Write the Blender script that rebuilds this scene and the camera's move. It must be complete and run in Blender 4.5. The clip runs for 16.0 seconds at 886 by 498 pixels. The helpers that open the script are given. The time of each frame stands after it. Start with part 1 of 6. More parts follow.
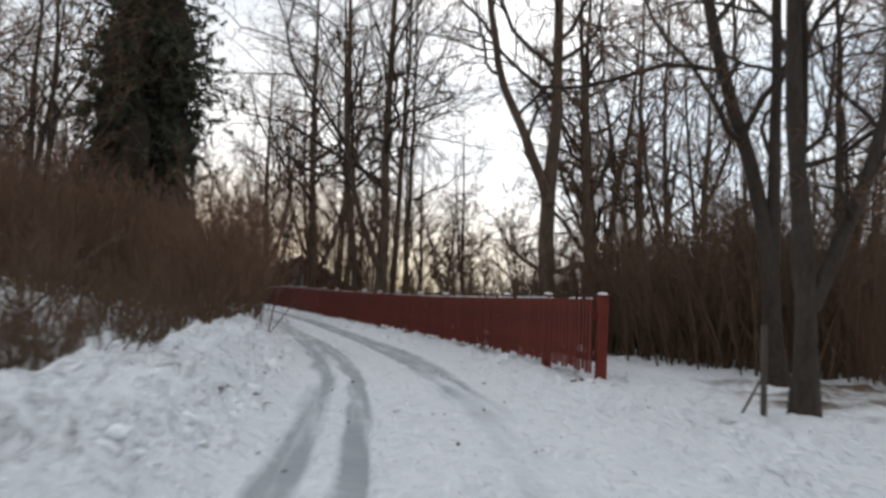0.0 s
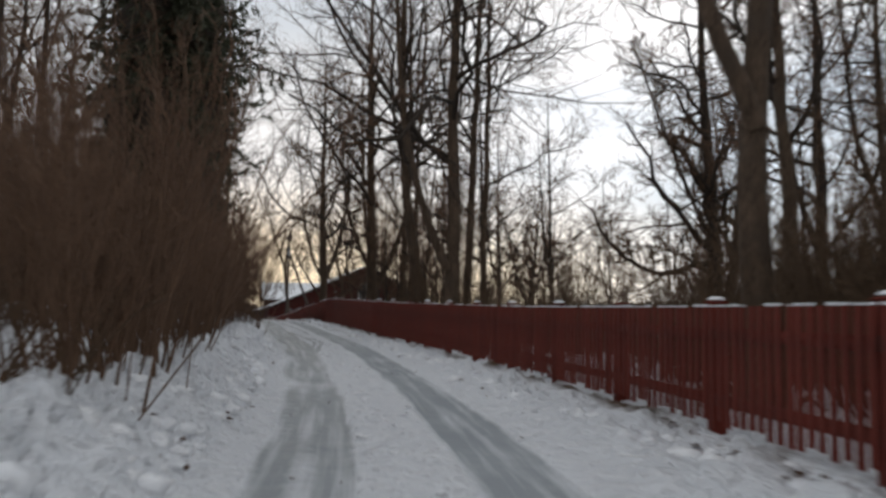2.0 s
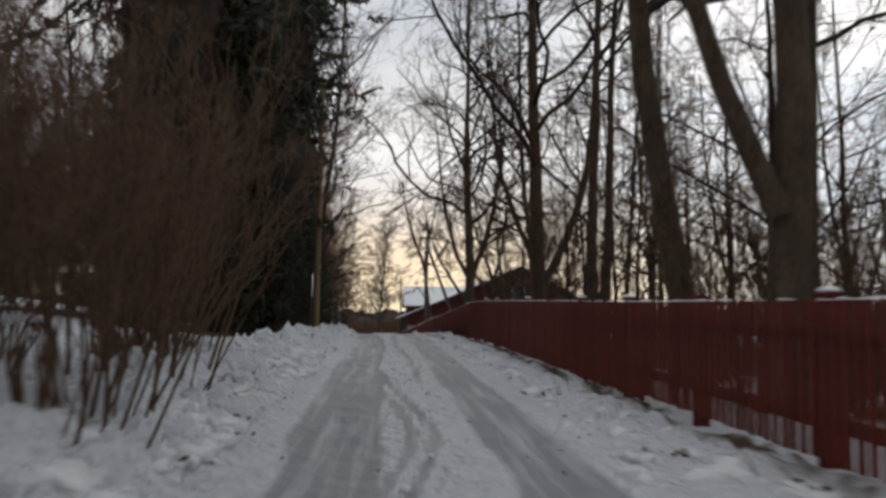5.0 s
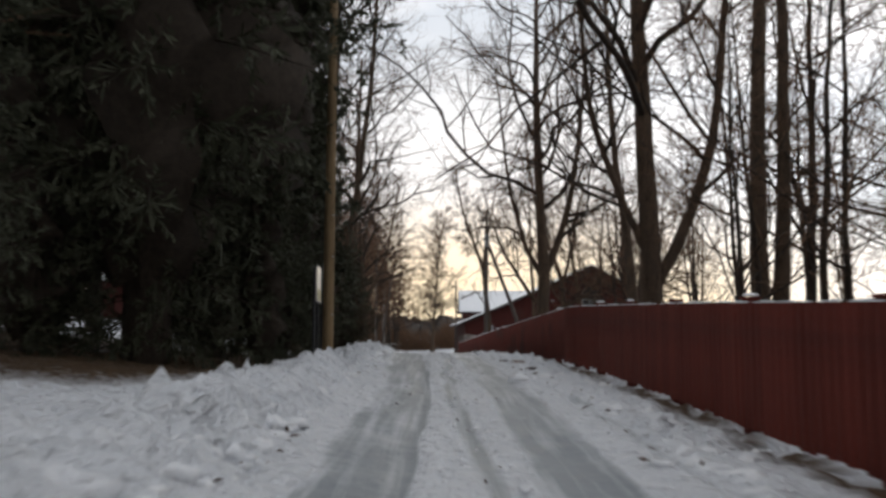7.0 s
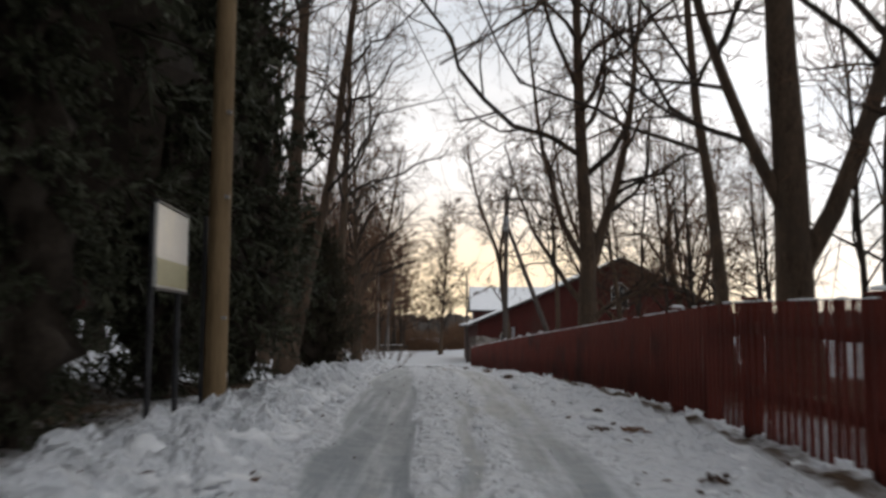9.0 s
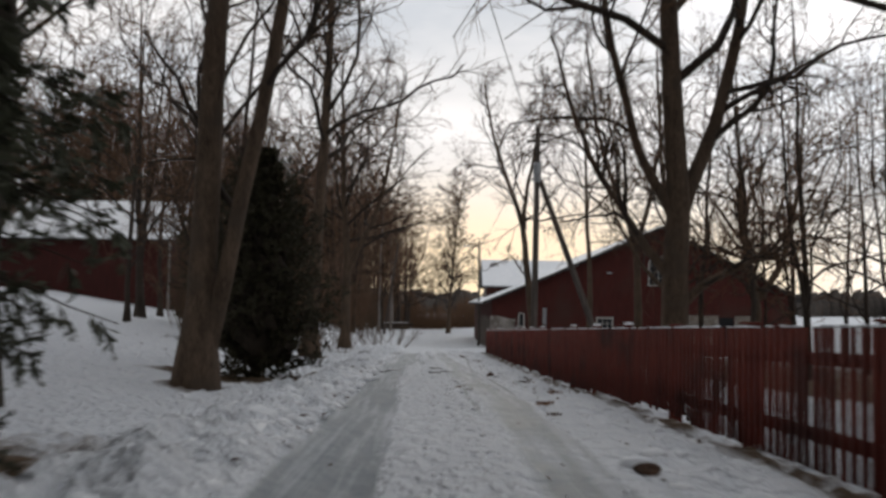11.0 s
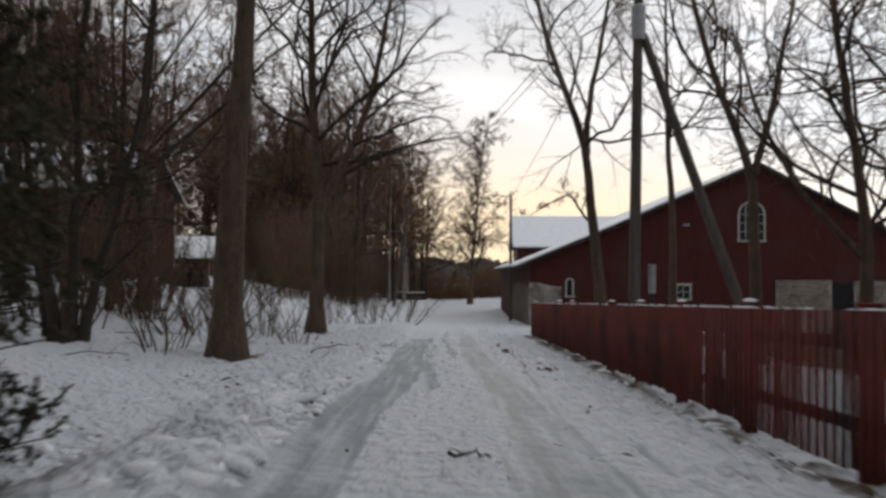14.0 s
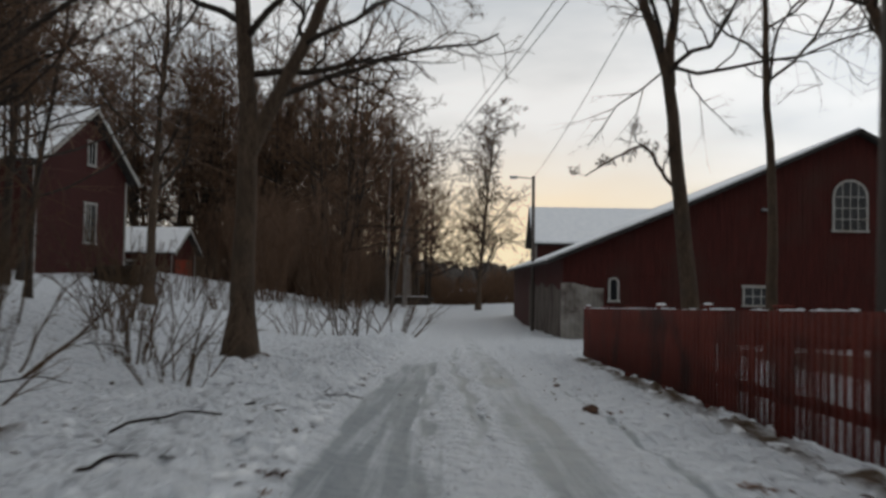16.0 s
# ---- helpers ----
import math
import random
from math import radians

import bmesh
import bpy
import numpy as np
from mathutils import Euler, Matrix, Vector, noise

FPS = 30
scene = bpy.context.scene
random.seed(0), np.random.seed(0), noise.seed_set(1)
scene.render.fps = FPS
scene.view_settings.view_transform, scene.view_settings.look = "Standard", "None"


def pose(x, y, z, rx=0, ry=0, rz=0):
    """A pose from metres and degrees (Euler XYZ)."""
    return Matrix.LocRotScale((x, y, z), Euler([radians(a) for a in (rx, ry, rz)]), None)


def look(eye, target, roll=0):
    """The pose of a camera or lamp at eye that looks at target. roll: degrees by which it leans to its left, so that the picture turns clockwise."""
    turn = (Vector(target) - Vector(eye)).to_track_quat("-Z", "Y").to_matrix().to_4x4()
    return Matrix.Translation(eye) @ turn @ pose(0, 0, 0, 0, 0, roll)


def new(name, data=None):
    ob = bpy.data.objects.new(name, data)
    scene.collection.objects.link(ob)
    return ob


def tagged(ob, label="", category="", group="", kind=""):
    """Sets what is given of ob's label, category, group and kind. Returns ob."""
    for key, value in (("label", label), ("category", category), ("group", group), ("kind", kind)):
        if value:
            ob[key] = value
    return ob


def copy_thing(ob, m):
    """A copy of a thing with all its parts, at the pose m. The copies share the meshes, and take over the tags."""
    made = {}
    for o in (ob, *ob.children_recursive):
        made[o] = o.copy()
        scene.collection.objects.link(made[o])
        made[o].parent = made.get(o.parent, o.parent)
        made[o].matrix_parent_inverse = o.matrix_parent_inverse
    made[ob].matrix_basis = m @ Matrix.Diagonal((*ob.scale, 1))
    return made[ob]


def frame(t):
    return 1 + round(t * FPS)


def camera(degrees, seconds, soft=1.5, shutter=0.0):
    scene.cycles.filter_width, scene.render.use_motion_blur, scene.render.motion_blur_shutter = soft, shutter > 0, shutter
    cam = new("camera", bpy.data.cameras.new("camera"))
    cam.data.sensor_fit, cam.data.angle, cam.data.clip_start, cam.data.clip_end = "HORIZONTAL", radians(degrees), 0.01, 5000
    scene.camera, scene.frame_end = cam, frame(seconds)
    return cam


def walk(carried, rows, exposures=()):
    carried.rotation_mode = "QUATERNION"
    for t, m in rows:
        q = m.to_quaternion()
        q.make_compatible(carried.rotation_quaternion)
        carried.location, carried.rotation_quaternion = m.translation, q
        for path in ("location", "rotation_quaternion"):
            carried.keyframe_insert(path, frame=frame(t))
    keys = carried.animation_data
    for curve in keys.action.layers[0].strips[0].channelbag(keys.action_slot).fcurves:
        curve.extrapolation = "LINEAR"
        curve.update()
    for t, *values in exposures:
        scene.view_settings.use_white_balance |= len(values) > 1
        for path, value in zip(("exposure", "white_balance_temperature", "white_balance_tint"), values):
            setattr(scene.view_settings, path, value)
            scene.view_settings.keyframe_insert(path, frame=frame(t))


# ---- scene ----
cam = camera(54.0, 16.0, soft=3.0, shutter=0.55)
METRES, EYE, TILT, LEAN, TURN = 90.0, 1.12, 0.0, 0.0, -17.0
ROWS = [
    (0.0, 0.0, 0.0, 0.0, -0.13, 3.93, -1.85),
    (0.5, -0.0003, 0.0282, 0.0002, -0.8, 4.39, -1.62),
    (1.0, -0.001, 0.0565, 0.0006, 0.28, 4.11, -1.01),
    (1.5, -0.0033, 0.083, 0.001, 2.94, 4.29, -0.85),
    (2.0, -0.0065, 0.1114, 0.0015, 4.75, 4.57, -0.71),
    (2.5, -0.0111, 0.1423, 0.0017, 6.49, 4.64, -0.79),
    (3.0, -0.0163, 0.175, 0.002, 8.33, 4.86, -0.9),
    (3.5, -0.023, 0.2088, 0.0025, 10.28, 4.93, -1.23),
    (4.0, -0.03, 0.2405, 0.003, 11.86, 4.99, -1.25),
    (4.5, -0.0391, 0.2773, 0.0035, 13.01, 4.76, -1.39),
    (5.0, -0.0481, 0.3112, 0.0038, 14.58, 4.91, -0.78),
    (7.5, -0.0955, 0.4593, 0.0078, 18.44, 5.25, 0.0),
    (8.0, -0.1044, 0.4866, 0.0084, 18.35, 5.24, 0.31),
    (8.5, -0.1152, 0.5187, 0.0093, 18.58, 5.24, -0.09),
    (9.0, -0.1253, 0.5479, 0.0098, 18.76, 5.12, -0.19),
    (11.5, -0.1775, 0.6964, 0.0118, 19.35, 3.14, -1.05),
    (12.0, -0.1875, 0.7242, 0.0115, 19.62, 2.7, -0.93),
    (12.5, -0.1967, 0.7503, 0.0109, 19.55, 1.94, -1.23),
    (13.0, -0.2068, 0.7788, 0.0099, 19.75, 1.85, -0.56),
    (13.5, -0.2177, 0.8078, 0.0086, 20.14, 1.83, -0.37),
    (14.0, -0.2288, 0.8368, 0.0073, 20.54, 1.52, -0.49),
    (14.5, -0.2407, 0.8671, 0.0061, 21.04, 1.55, -0.92),
    (15.0, -0.2515, 0.8948, 0.0048, 21.18, 1.55, -1.18),
    (15.5, -0.2634, 0.9254, 0.0035, 21.1, 1.62, -1.15),
    (16.0, -0.275, 0.956, 0.0023, 20.83, 1.9, -1.0),
]
walk(cam, [(t, pose(0, 0, EYE, TILT, LEAN, TURN) @ pose(METRES * x, METRES * y, METRES * z, 90 + pitch, roll, yaw)) for t, x, y, z, yaw, pitch, roll in ROWS],
     exposures=((0.0, 0.46, 6420, 6), (1.0, 0.28, 6460, 7), (2.0, 0.04, 6490, 7), (3.5, -0.1, 6510, 7), (5.0, -0.06, 6530, 7), (7.4, 0.3, 6530, 8), (8.0, 0.14, 6540, 8), (9.0, 0.2, 6600, 8), (12.0, -0.02, 6580, 8), (13.5, 0.0, 6560, 8), (14.5, 0.06, 6510, 7), (15.0, 0.06, 6500, 6), (16.0, -0.28, 6480, 5)))

# ---- sky and sun: a low winter sun behind thin cloud, ahead of the lane ----
SUN_EL, SUN_AZ = 4.0, 2.0          # degrees above the horizon, degrees to the right of +y
world = bpy.data.worlds.new("winter_sky")
scene.world = world
world.use_nodes = True
wn, wl = world.node_tree.nodes, world.node_tree.links
wn.clear()
sky = wn.new("ShaderNodeTexSky")
sky.sky_type = "NISHITA"
sky.sun_disc = False
sky.sun_elevation, sky.sun_rotation = radians(SUN_EL), radians(SUN_AZ)
sky.air_density, sky.dust_density, sky.ozone_density = 1.0, 2.0, 2.0
coord = wn.new("ShaderNodeTexCoord")
mapn = wn.new("ShaderNodeMapping")
mapn.inputs["Scale"].default_value = (1.0, 1.0, 3.2)
cloud = wn.new("ShaderNodeTexNoise")
cloud.inputs["Scale"].default_value, cloud.inputs["Detail"].default_value = 2.6, 6.0
ramp = wn.new("ShaderNodeValToRGB")
ramp.color_ramp.elements[0].position, ramp.color_ramp.elements[1].position = 0.38, 0.6
cloud_colour = wn.new("ShaderNodeMixRGB")
cloud_colour.inputs[1].default_value, cloud_colour.inputs[2].default_value = (5.6, 6.0, 6.75, 1), (8.6, 8.35, 8.5, 1)
share = wn.new("ShaderNodeMath")
share.operation = "MULTIPLY_ADD"
share.inputs[1].default_value, share.inputs[2].default_value = 0.1, 0.88
mix = wn.new("ShaderNodeMixRGB")
back = wn.new("ShaderNodeBackground")
back.inputs["Strength"].default_value = 0.13
out = wn.new("ShaderNodeOutputWorld")
wl.new(coord.outputs["Generated"], mapn.inputs["Vector"])
wl.new(mapn.outputs["Vector"], cloud.inputs["Vector"])
wl.new(cloud.outputs["Fac"], ramp.inputs["Fac"])
wl.new(ramp.outputs["Color"], cloud_colour.inputs["Fac"])
wl.new(ramp.outputs["Color"], share.inputs[0])
wl.new(share.outputs["Value"], mix.inputs["Fac"])
wl.new(sky.outputs["Color"], mix.inputs[1])
wl.new(cloud_colour.outputs["Color"], mix.inputs[2])
# the cloud is brighter on the sun's side and low in the sky, dimmer overhead and behind
def toward(az, el, low, high, lo_value, hi_value, smooth=True):
    """A value that grows as the sky nears a direction: dot product from low to high gives lo_value to hi_value."""
    dot, span = wn.new("ShaderNodeVectorMath"), wn.new("ShaderNodeMapRange")
    dot.operation = "DOT_PRODUCT"
    dot.inputs[1].default_value = (math.sin(radians(az)) * math.cos(radians(el)), math.cos(radians(az)) * math.cos(radians(el)), math.sin(radians(el)))
    span.interpolation_type = "SMOOTHSTEP" if smooth else "LINEAR"
    span.inputs["From Min"].default_value, span.inputs["From Max"].default_value = low, high
    span.inputs["To Min"].default_value, span.inputs["To Max"].default_value = lo_value, hi_value
    wl.new(coord.outputs["Generated"], dot.inputs[0])
    wl.new(dot.outputs["Value"], span.inputs["Value"])
    return span.outputs["Result"]


def times(a, b):
    m = wn.new("ShaderNodeMath")
    m.operation = "MULTIPLY"
    wl.new(a, m.inputs[0])
    wl.new(b, m.inputs[1])
    return m.outputs["Value"]


dim = wn.new("ShaderNodeMixRGB")
dim.blend_type = "MULTIPLY"
dim.inputs["Fac"].default_value = 1.0
wl.new(mix.outputs["Color"], dim.inputs[1])
wl.new(times(toward(SUN_AZ + 16, 12, -0.6, 1.0, 0.56, 0.92, False), toward(26, 9, 0.935, 1.0, 1.0, 1.24)), dim.inputs[2])
# yellow light low over the horizon where the sun goes down
high_up = wn.new("ShaderNodeSeparateXYZ")
wl.new(coord.outputs["Generated"], high_up.inputs["Vector"])
belt = wn.new("ShaderNodeMapRange")
belt.interpolation_type = "SMOOTHSTEP"
belt.inputs["From Min"].default_value, belt.inputs["From Max"].default_value = 0.0, 0.17
belt.inputs["To Min"].default_value, belt.inputs["To Max"].default_value = 0.85, 0.0
wl.new(high_up.outputs["Z"], belt.inputs["Value"])
warm = wn.new("ShaderNodeMixRGB")
warm.inputs[2].default_value = (9.0, 7.1, 4.5, 1)
wl.new(times(belt.outputs["Result"], toward(SUN_AZ, SUN_EL, 0.86, 1.0, 0.12, 1.0)), warm.inputs["Fac"])
wl.new(dim.outputs["Color"], warm.inputs[1])
wl.new(warm.outputs["Color"], back.inputs["Color"])
wl.new(back.outputs["Background"], out.inputs["Surface"])
sun_data = bpy.data.lights.new("sun", "SUN")
sun_data.energy, sun_data.angle, sun_data.color = 0.4, radians(14), (1.0, 0.86, 0.7)
sun = new("sun", sun_data)
sun.matrix_world = look((0, 0, 50), Vector((0, 0, 50)) - Vector((math.sin(radians(SUN_AZ)) * math.cos(radians(SUN_EL)), math.cos(radians(SUN_AZ)) * math.cos(radians(SUN_EL)), math.sin(radians(SUN_EL)))))


# ---- materials ----
def material(name, dark, light, rough=0.8, scale=4.0, stretch=(1, 1, 1), bump=0.3, fine=40.0, by_object=0.0, stain=None, stain_scale=0.6, metal=0.0, spec=0.3):
    """Two colours mixed by noise at two scales, a stain colour in large patches, and a bump of the fine noise."""
    m = bpy.data.materials.new(name)
    m.use_nodes = True
    n, l = m.node_tree.nodes, m.node_tree.links
    bsdf = n["Principled BSDF"]
    bsdf.inputs["Roughness"].default_value, bsdf.inputs["Metallic"].default_value = rough, metal
    bsdf.inputs["Specular IOR Level"].default_value = spec
    tc, mp = n.new("ShaderNodeTexCoord"), n.new("ShaderNodeMapping")
    mp.inputs["Scale"].default_value = stretch
    l.new(tc.outputs["Object"], mp.inputs["Vector"])
    n1, n2 = n.new("ShaderNodeTexNoise"), n.new("ShaderNodeTexNoise")
    n1.inputs["Scale"].default_value, n1.inputs["Detail"].default_value = scale, 5.0
    n2.inputs["Scale"].default_value, n2.inputs["Detail"].default_value = fine, 3.0
    for k in (n1, n2):
        l.new(mp.outputs["Vector"], k.inputs["Vector"])
    add = n.new("ShaderNodeMath")
    add.operation = "ADD"
    l.new(n1.outputs["Fac"], add.inputs[0])
    l.new(n2.outputs["Fac"], add.inputs[1])
    spread = n.new("ShaderNodeMapRange")
    spread.inputs["From Min"].default_value, spread.inputs["From Max"].default_value = 0.7, 1.3
    l.new(add.outputs["Value"], spread.inputs["Value"])
    c = n.new("ShaderNodeMixRGB")
    c.inputs[1].default_value, c.inputs[2].default_value = (*dark, 1), (*light, 1)
    l.new(spread.outputs["Result"], c.inputs["Fac"])
    last = c
    if stain:
        n3, r3, s = n.new("ShaderNodeTexNoise"), n.new("ShaderNodeMapRange"), n.new("ShaderNodeMixRGB")
        n3.inputs["Scale"].default_value, n3.inputs["Detail"].default_value = stain_scale, 6.0
        l.new(tc.outputs["Object"], n3.inputs["Vector"])
        r3.inputs["From Min"].default_value, r3.inputs["From Max"].default_value = 0.5, 0.68
        l.new(n3.outputs["Fac"], r3.inputs["Value"])
        l.new(r3.outputs["Result"], s.inputs["Fac"])
        l.new(last.outputs["Color"], s.inputs[1])
        s.inputs[2].default_value = (*stain, 1)
        last = s
    if by_object:
        info, hsv, rng = n.new("ShaderNodeObjectInfo"), n.new("ShaderNodeHueSaturation"), n.new("ShaderNodeMapRange")
        rng.inputs["To Min"].default_value, rng.inputs["To Max"].default_value = 1 - by_object, 1 + by_object
        l.new(info.outputs["Random"], rng.inputs["Value"])
        l.new(rng.outputs["Result"], hsv.inputs["Value"])
        l.new(last.outputs["Color"], hsv.inputs["Color"])
        last = hsv
    l.new(last.outputs["Color"], bsdf.inputs["Base Color"])
    b = n.new("ShaderNodeBump")
    b.inputs["Strength"].default_value, b.inputs["Distance"].default_value = bump, 0.02
    l.new(add.outputs["Value"], b.inputs["Height"])
    l.new(b.outputs["Normal"], bsdf.inputs["Normal"])
    return m


def snow_ground_material():
    """Loose snow, packed icy grey where the attribute 'packed' is high, needle litter where 'litter' is high."""
    m = bpy.data.materials.new("snow_ground")
    m.use_nodes = True
    n, l = m.node_tree.nodes, m.node_tree.links
    bsdf = n["Principled BSDF"]
    bsdf.inputs["Specular IOR Level"].default_value = 0.3
    tc = n.new("ShaderNodeTexCoord")
    n1, n2, n3 = (n.new("ShaderNodeTexNoise") for _ in range(3))
    for k, s, fine in ((n1, 1.1, 5.0), (n2, 6.0, 2.5), (n3, 28.0, 3.0)):
        k.inputs["Scale"].default_value, k.inputs["Detail"].default_value = s, fine
        l.new(tc.outputs["Object"], k.inputs["Vector"])
    white = n.new("ShaderNodeMixRGB")
    white.inputs[1].default_value, white.inputs[2].default_value = (0.66, 0.695, 0.74, 1), (0.84, 0.855, 0.875, 1)
    l.new(n2.outputs["Fac"], white.inputs["Fac"])
    ice = n.new("ShaderNodeMixRGB")
    ice.inputs[1].default_value, ice.inputs[2].default_value = (0.185, 0.21, 0.228, 1), (0.33, 0.36, 0.378, 1)
    l.new(n1.outputs["Fac"], ice.inputs["Fac"])
    earth = n.new("ShaderNodeMixRGB")
    earth.inputs[1].default_value, earth.inputs[2].default_value = (0.045, 0.03, 0.018, 1), (0.16, 0.1, 0.055, 1)
    l.new(n3.outputs["Fac"], earth.inputs["Fac"])

    def mask(name, low, high, ragged):
        a, add, r = n.new("ShaderNodeAttribute"), n.new("ShaderNodeMath"), n.new("ShaderNodeMapRange")
        a.attribute_name = name
        add.operation = "MULTIPLY_ADD"
        add.inputs[1].default_value = ragged
        l.new(n2.outputs["Fac"], add.inputs[0])
        l.new(a.outputs["Fac"], add.inputs[2])
        r.inputs["From Min"].default_value, r.inputs["From Max"].default_value = low, high
        l.new(add.outputs["Value"], r.inputs["Value"])
        return r
    packed, litter = mask("packed", 0.39, 0.6, 0.18), mask("litter", 0.55, 1.0, 0.55)
    # tyre streaks run along the lane
    lane, tread, weak = n.new("ShaderNodeAttribute"), n.new("ShaderNodeTexNoise"), n.new("ShaderNodeMapRange")
    lane.attribute_name = "along"
    tread.inputs["Scale"].default_value, tread.inputs["Detail"].default_value = 1.0, 4.0
    l.new(lane.outputs["Vector"], tread.inputs["Vector"])
    weak.inputs["From Min"].default_value, weak.inputs["From Max"].default_value = 0.3, 0.52
    weak.inputs["To Min"].default_value = 0.5
    l.new(tread.outputs["Fac"], weak.inputs["Value"])
    tyre = n.new("ShaderNodeMath")
    tyre.operation = "MULTIPLY"
    l.new(packed.outputs["Result"], tyre.inputs[0])
    l.new(weak.outputs["Result"], tyre.inputs[1])
    c1, c2 = n.new("ShaderNodeMixRGB"), n.new("ShaderNodeMixRGB")
    l.new(tyre.outputs["Value"], c1.inputs["Fac"])
    l.new(white.outputs["Color"], c1.inputs[1])
    l.new(ice.outputs["Color"], c1.inputs[2])
    l.new(litter.outputs["Result"], c2.inputs["Fac"])
    l.new(c1.outputs["Color"], c2.inputs[1])
    l.new(earth.outputs["Color"], c2.inputs[2])
    l.new(c2.outputs["Color"], bsdf.inputs["Base Color"])
    rough = n.new("ShaderNodeMapRange")
    rough.inputs["To Min"].default_value, rough.inputs["To Max"].default_value = 0.8, 0.6
    l.new(tyre.outputs["Value"], rough.inputs["Value"])
    l.new(rough.outputs["Result"], bsdf.inputs["Roughness"])
    h = n.new("ShaderNodeMath")
    h.operation = "MULTIPLY_ADD"
    h.inputs[1].default_value = 7.0
    l.new(n2.outputs["Fac"], h.inputs[0])
    l.new(n3.outputs["Fac"], h.inputs[2])
    b = n.new("ShaderNodeBump")
    b.inputs["Strength"].default_value, b.inputs["Distance"].default_value = 0.7, 0.045
    calm = n.new("ShaderNodeMapRange")
    calm.inputs["To Min"].default_value, calm.inputs["To Max"].default_value = 0.95, 0.15
    l.new(packed.outputs["Result"], calm.inputs["Value"])
    l.new(calm.outputs["Result"], b.inputs["Strength"])
    l.new(h.outputs["Value"], b.inputs["Height"])
    l.new(b.outputs["Normal"], bsdf.inputs["Normal"])
    return m


SNOW_GROUND = snow_ground_material()
SNOW = material("snow", (0.76, 0.785, 0.82), (0.91, 0.92, 0.93), 0.7, 3.0, bump=0.5, fine=25)
BARK = material("grey_brown_bark", (0.042, 0.028, 0.018), (0.135, 0.093, 0.063), 0.9, 5.0, (1, 1, 0.25), 0.9, 30, stain=(0.075, 0.055, 0.04), stain_scale=1.6)
BARK_DARK = material("dark_bark", (0.022, 0.016, 0.012), (0.06, 0.046, 0.035), 0.9, 5.0, (1, 1, 0.3), 0.8, 30)
TWIG = material("twig_bark", (0.08, 0.043, 0.024), (0.17, 0.098, 0.056), 0.9, 2.0, bump=0.1)
BIRCH_BARK = material("birch_bark", (0.09, 0.07, 0.06), (0.36, 0.33, 0.3), 0.8, 3.0, (1, 1, 3.0), 0.3, 18)
SHRUB = material("red_brown_shoots", (0.08, 0.045, 0.028), (0.17, 0.1, 0.06), 0.85, 2.0, bump=0.1)
SHRUB_DARK = material("dark_shoots", (0.058, 0.037, 0.022), (0.135, 0.084, 0.049), 0.85, 2.0, bump=0.1)
NEEDLE = material("spruce_needles", (0.03, 0.033, 0.021), (0.08, 0.085, 0.05), 0.7, 3.0, bump=0.2)
NEEDLE_JUNIPER = material("juniper_needles", (0.022, 0.021, 0.011), (0.062, 0.054, 0.028), 0.75, 3.0, bump=0.2)
FENCE_RED = material("falu_red_paint", (0.088, 0.0145, 0.0095), (0.178, 0.031, 0.018), 0.85, 3.0, (3, 3, 0.5), 0.35, 45, by_object=0.12, stain=(0.05, 0.016, 0.012), stain_scale=0.9)
BARN_RED = material("barn_red_boards", (0.041, 0.009, 0.0068), (0.086, 0.0175, 0.013), 0.85, 4.0, (2, 2, 0.2), 0.4, 30, stain=(0.06, 0.024, 0.018), stain_scale=0.35)
DOOR_RED = material("bright_red_paint", (0.22, 0.03, 0.015), (0.36, 0.06, 0.03), 0.7, 4.0, (2, 2, 0.3), 0.2)
WHITE_PAINT = material("weathered_white_paint", (0.28, 0.27, 0.25), (0.48, 0.47, 0.44), 0.7, 6.0, bump=0.2, stain=(0.34, 0.31, 0.27), stain_scale=2.0)
LIME = material("flaking_limewash", (0.15, 0.135, 0.12), (0.42, 0.39, 0.35), 0.9, 1.4, bump=0.5, stain=(0.085, 0.06, 0.05), stain_scale=0.9)
OLD_BOARD = material("weathered_boards", (0.06, 0.045, 0.038), (0.2, 0.17, 0.145), 0.9, 1.2, (1, 1, 0.3), 0.4, 20, stain=(0.05, 0.028, 0.022), stain_scale=0.5)
# barn red darkened: shade of the surrounding woods is put into this colour
SHADED_HOUSE_RED = material("shaded_house_red_boards", (0.032, 0.008, 0.0065), (0.068, 0.015, 0.0115), 0.85, 4.0, (2, 2, 0.2), 0.4, 30)
STONE = material("grey_granite", (0.1, 0.085, 0.072), (0.29, 0.25, 0.21), 0.85, 2.5, bump=0.6, by_object=0.2)
POLE_WOOD = material("yellow_impregnated_wood", (0.15, 0.1, 0.052), (0.31, 0.215, 0.115), 0.75, 3.0, (3, 3, 0.15), 0.4, 30)
POLE_GREY = material("weathered_pole_wood", (0.05, 0.042, 0.036), (0.13, 0.11, 0.095), 0.85, 3.0, (3, 3, 0.15), 0.4, 30)
METAL = material("galvanised_steel", (0.28, 0.29, 0.3), (0.42, 0.43, 0.44), 0.5, 6.0, bump=0.1, metal=0.6)
DARK_METAL = material("dark_metal", (0.03, 0.03, 0.032), (0.07, 0.07, 0.075), 0.55, 6.0, bump=0.1, metal=0.5)
SIGN_FACE = material("sign_face", (0.36, 0.37, 0.36), (0.5, 0.5, 0.48), 0.4, 2.0, bump=0.05, stain=(0.55, 0.52, 0.38), stain_scale=1.0)
SIGN_YELLOW = material("faded_yellow_panel", (0.24, 0.23, 0.12), (0.34, 0.32, 0.17), 0.5, 2.0, bump=0.05)
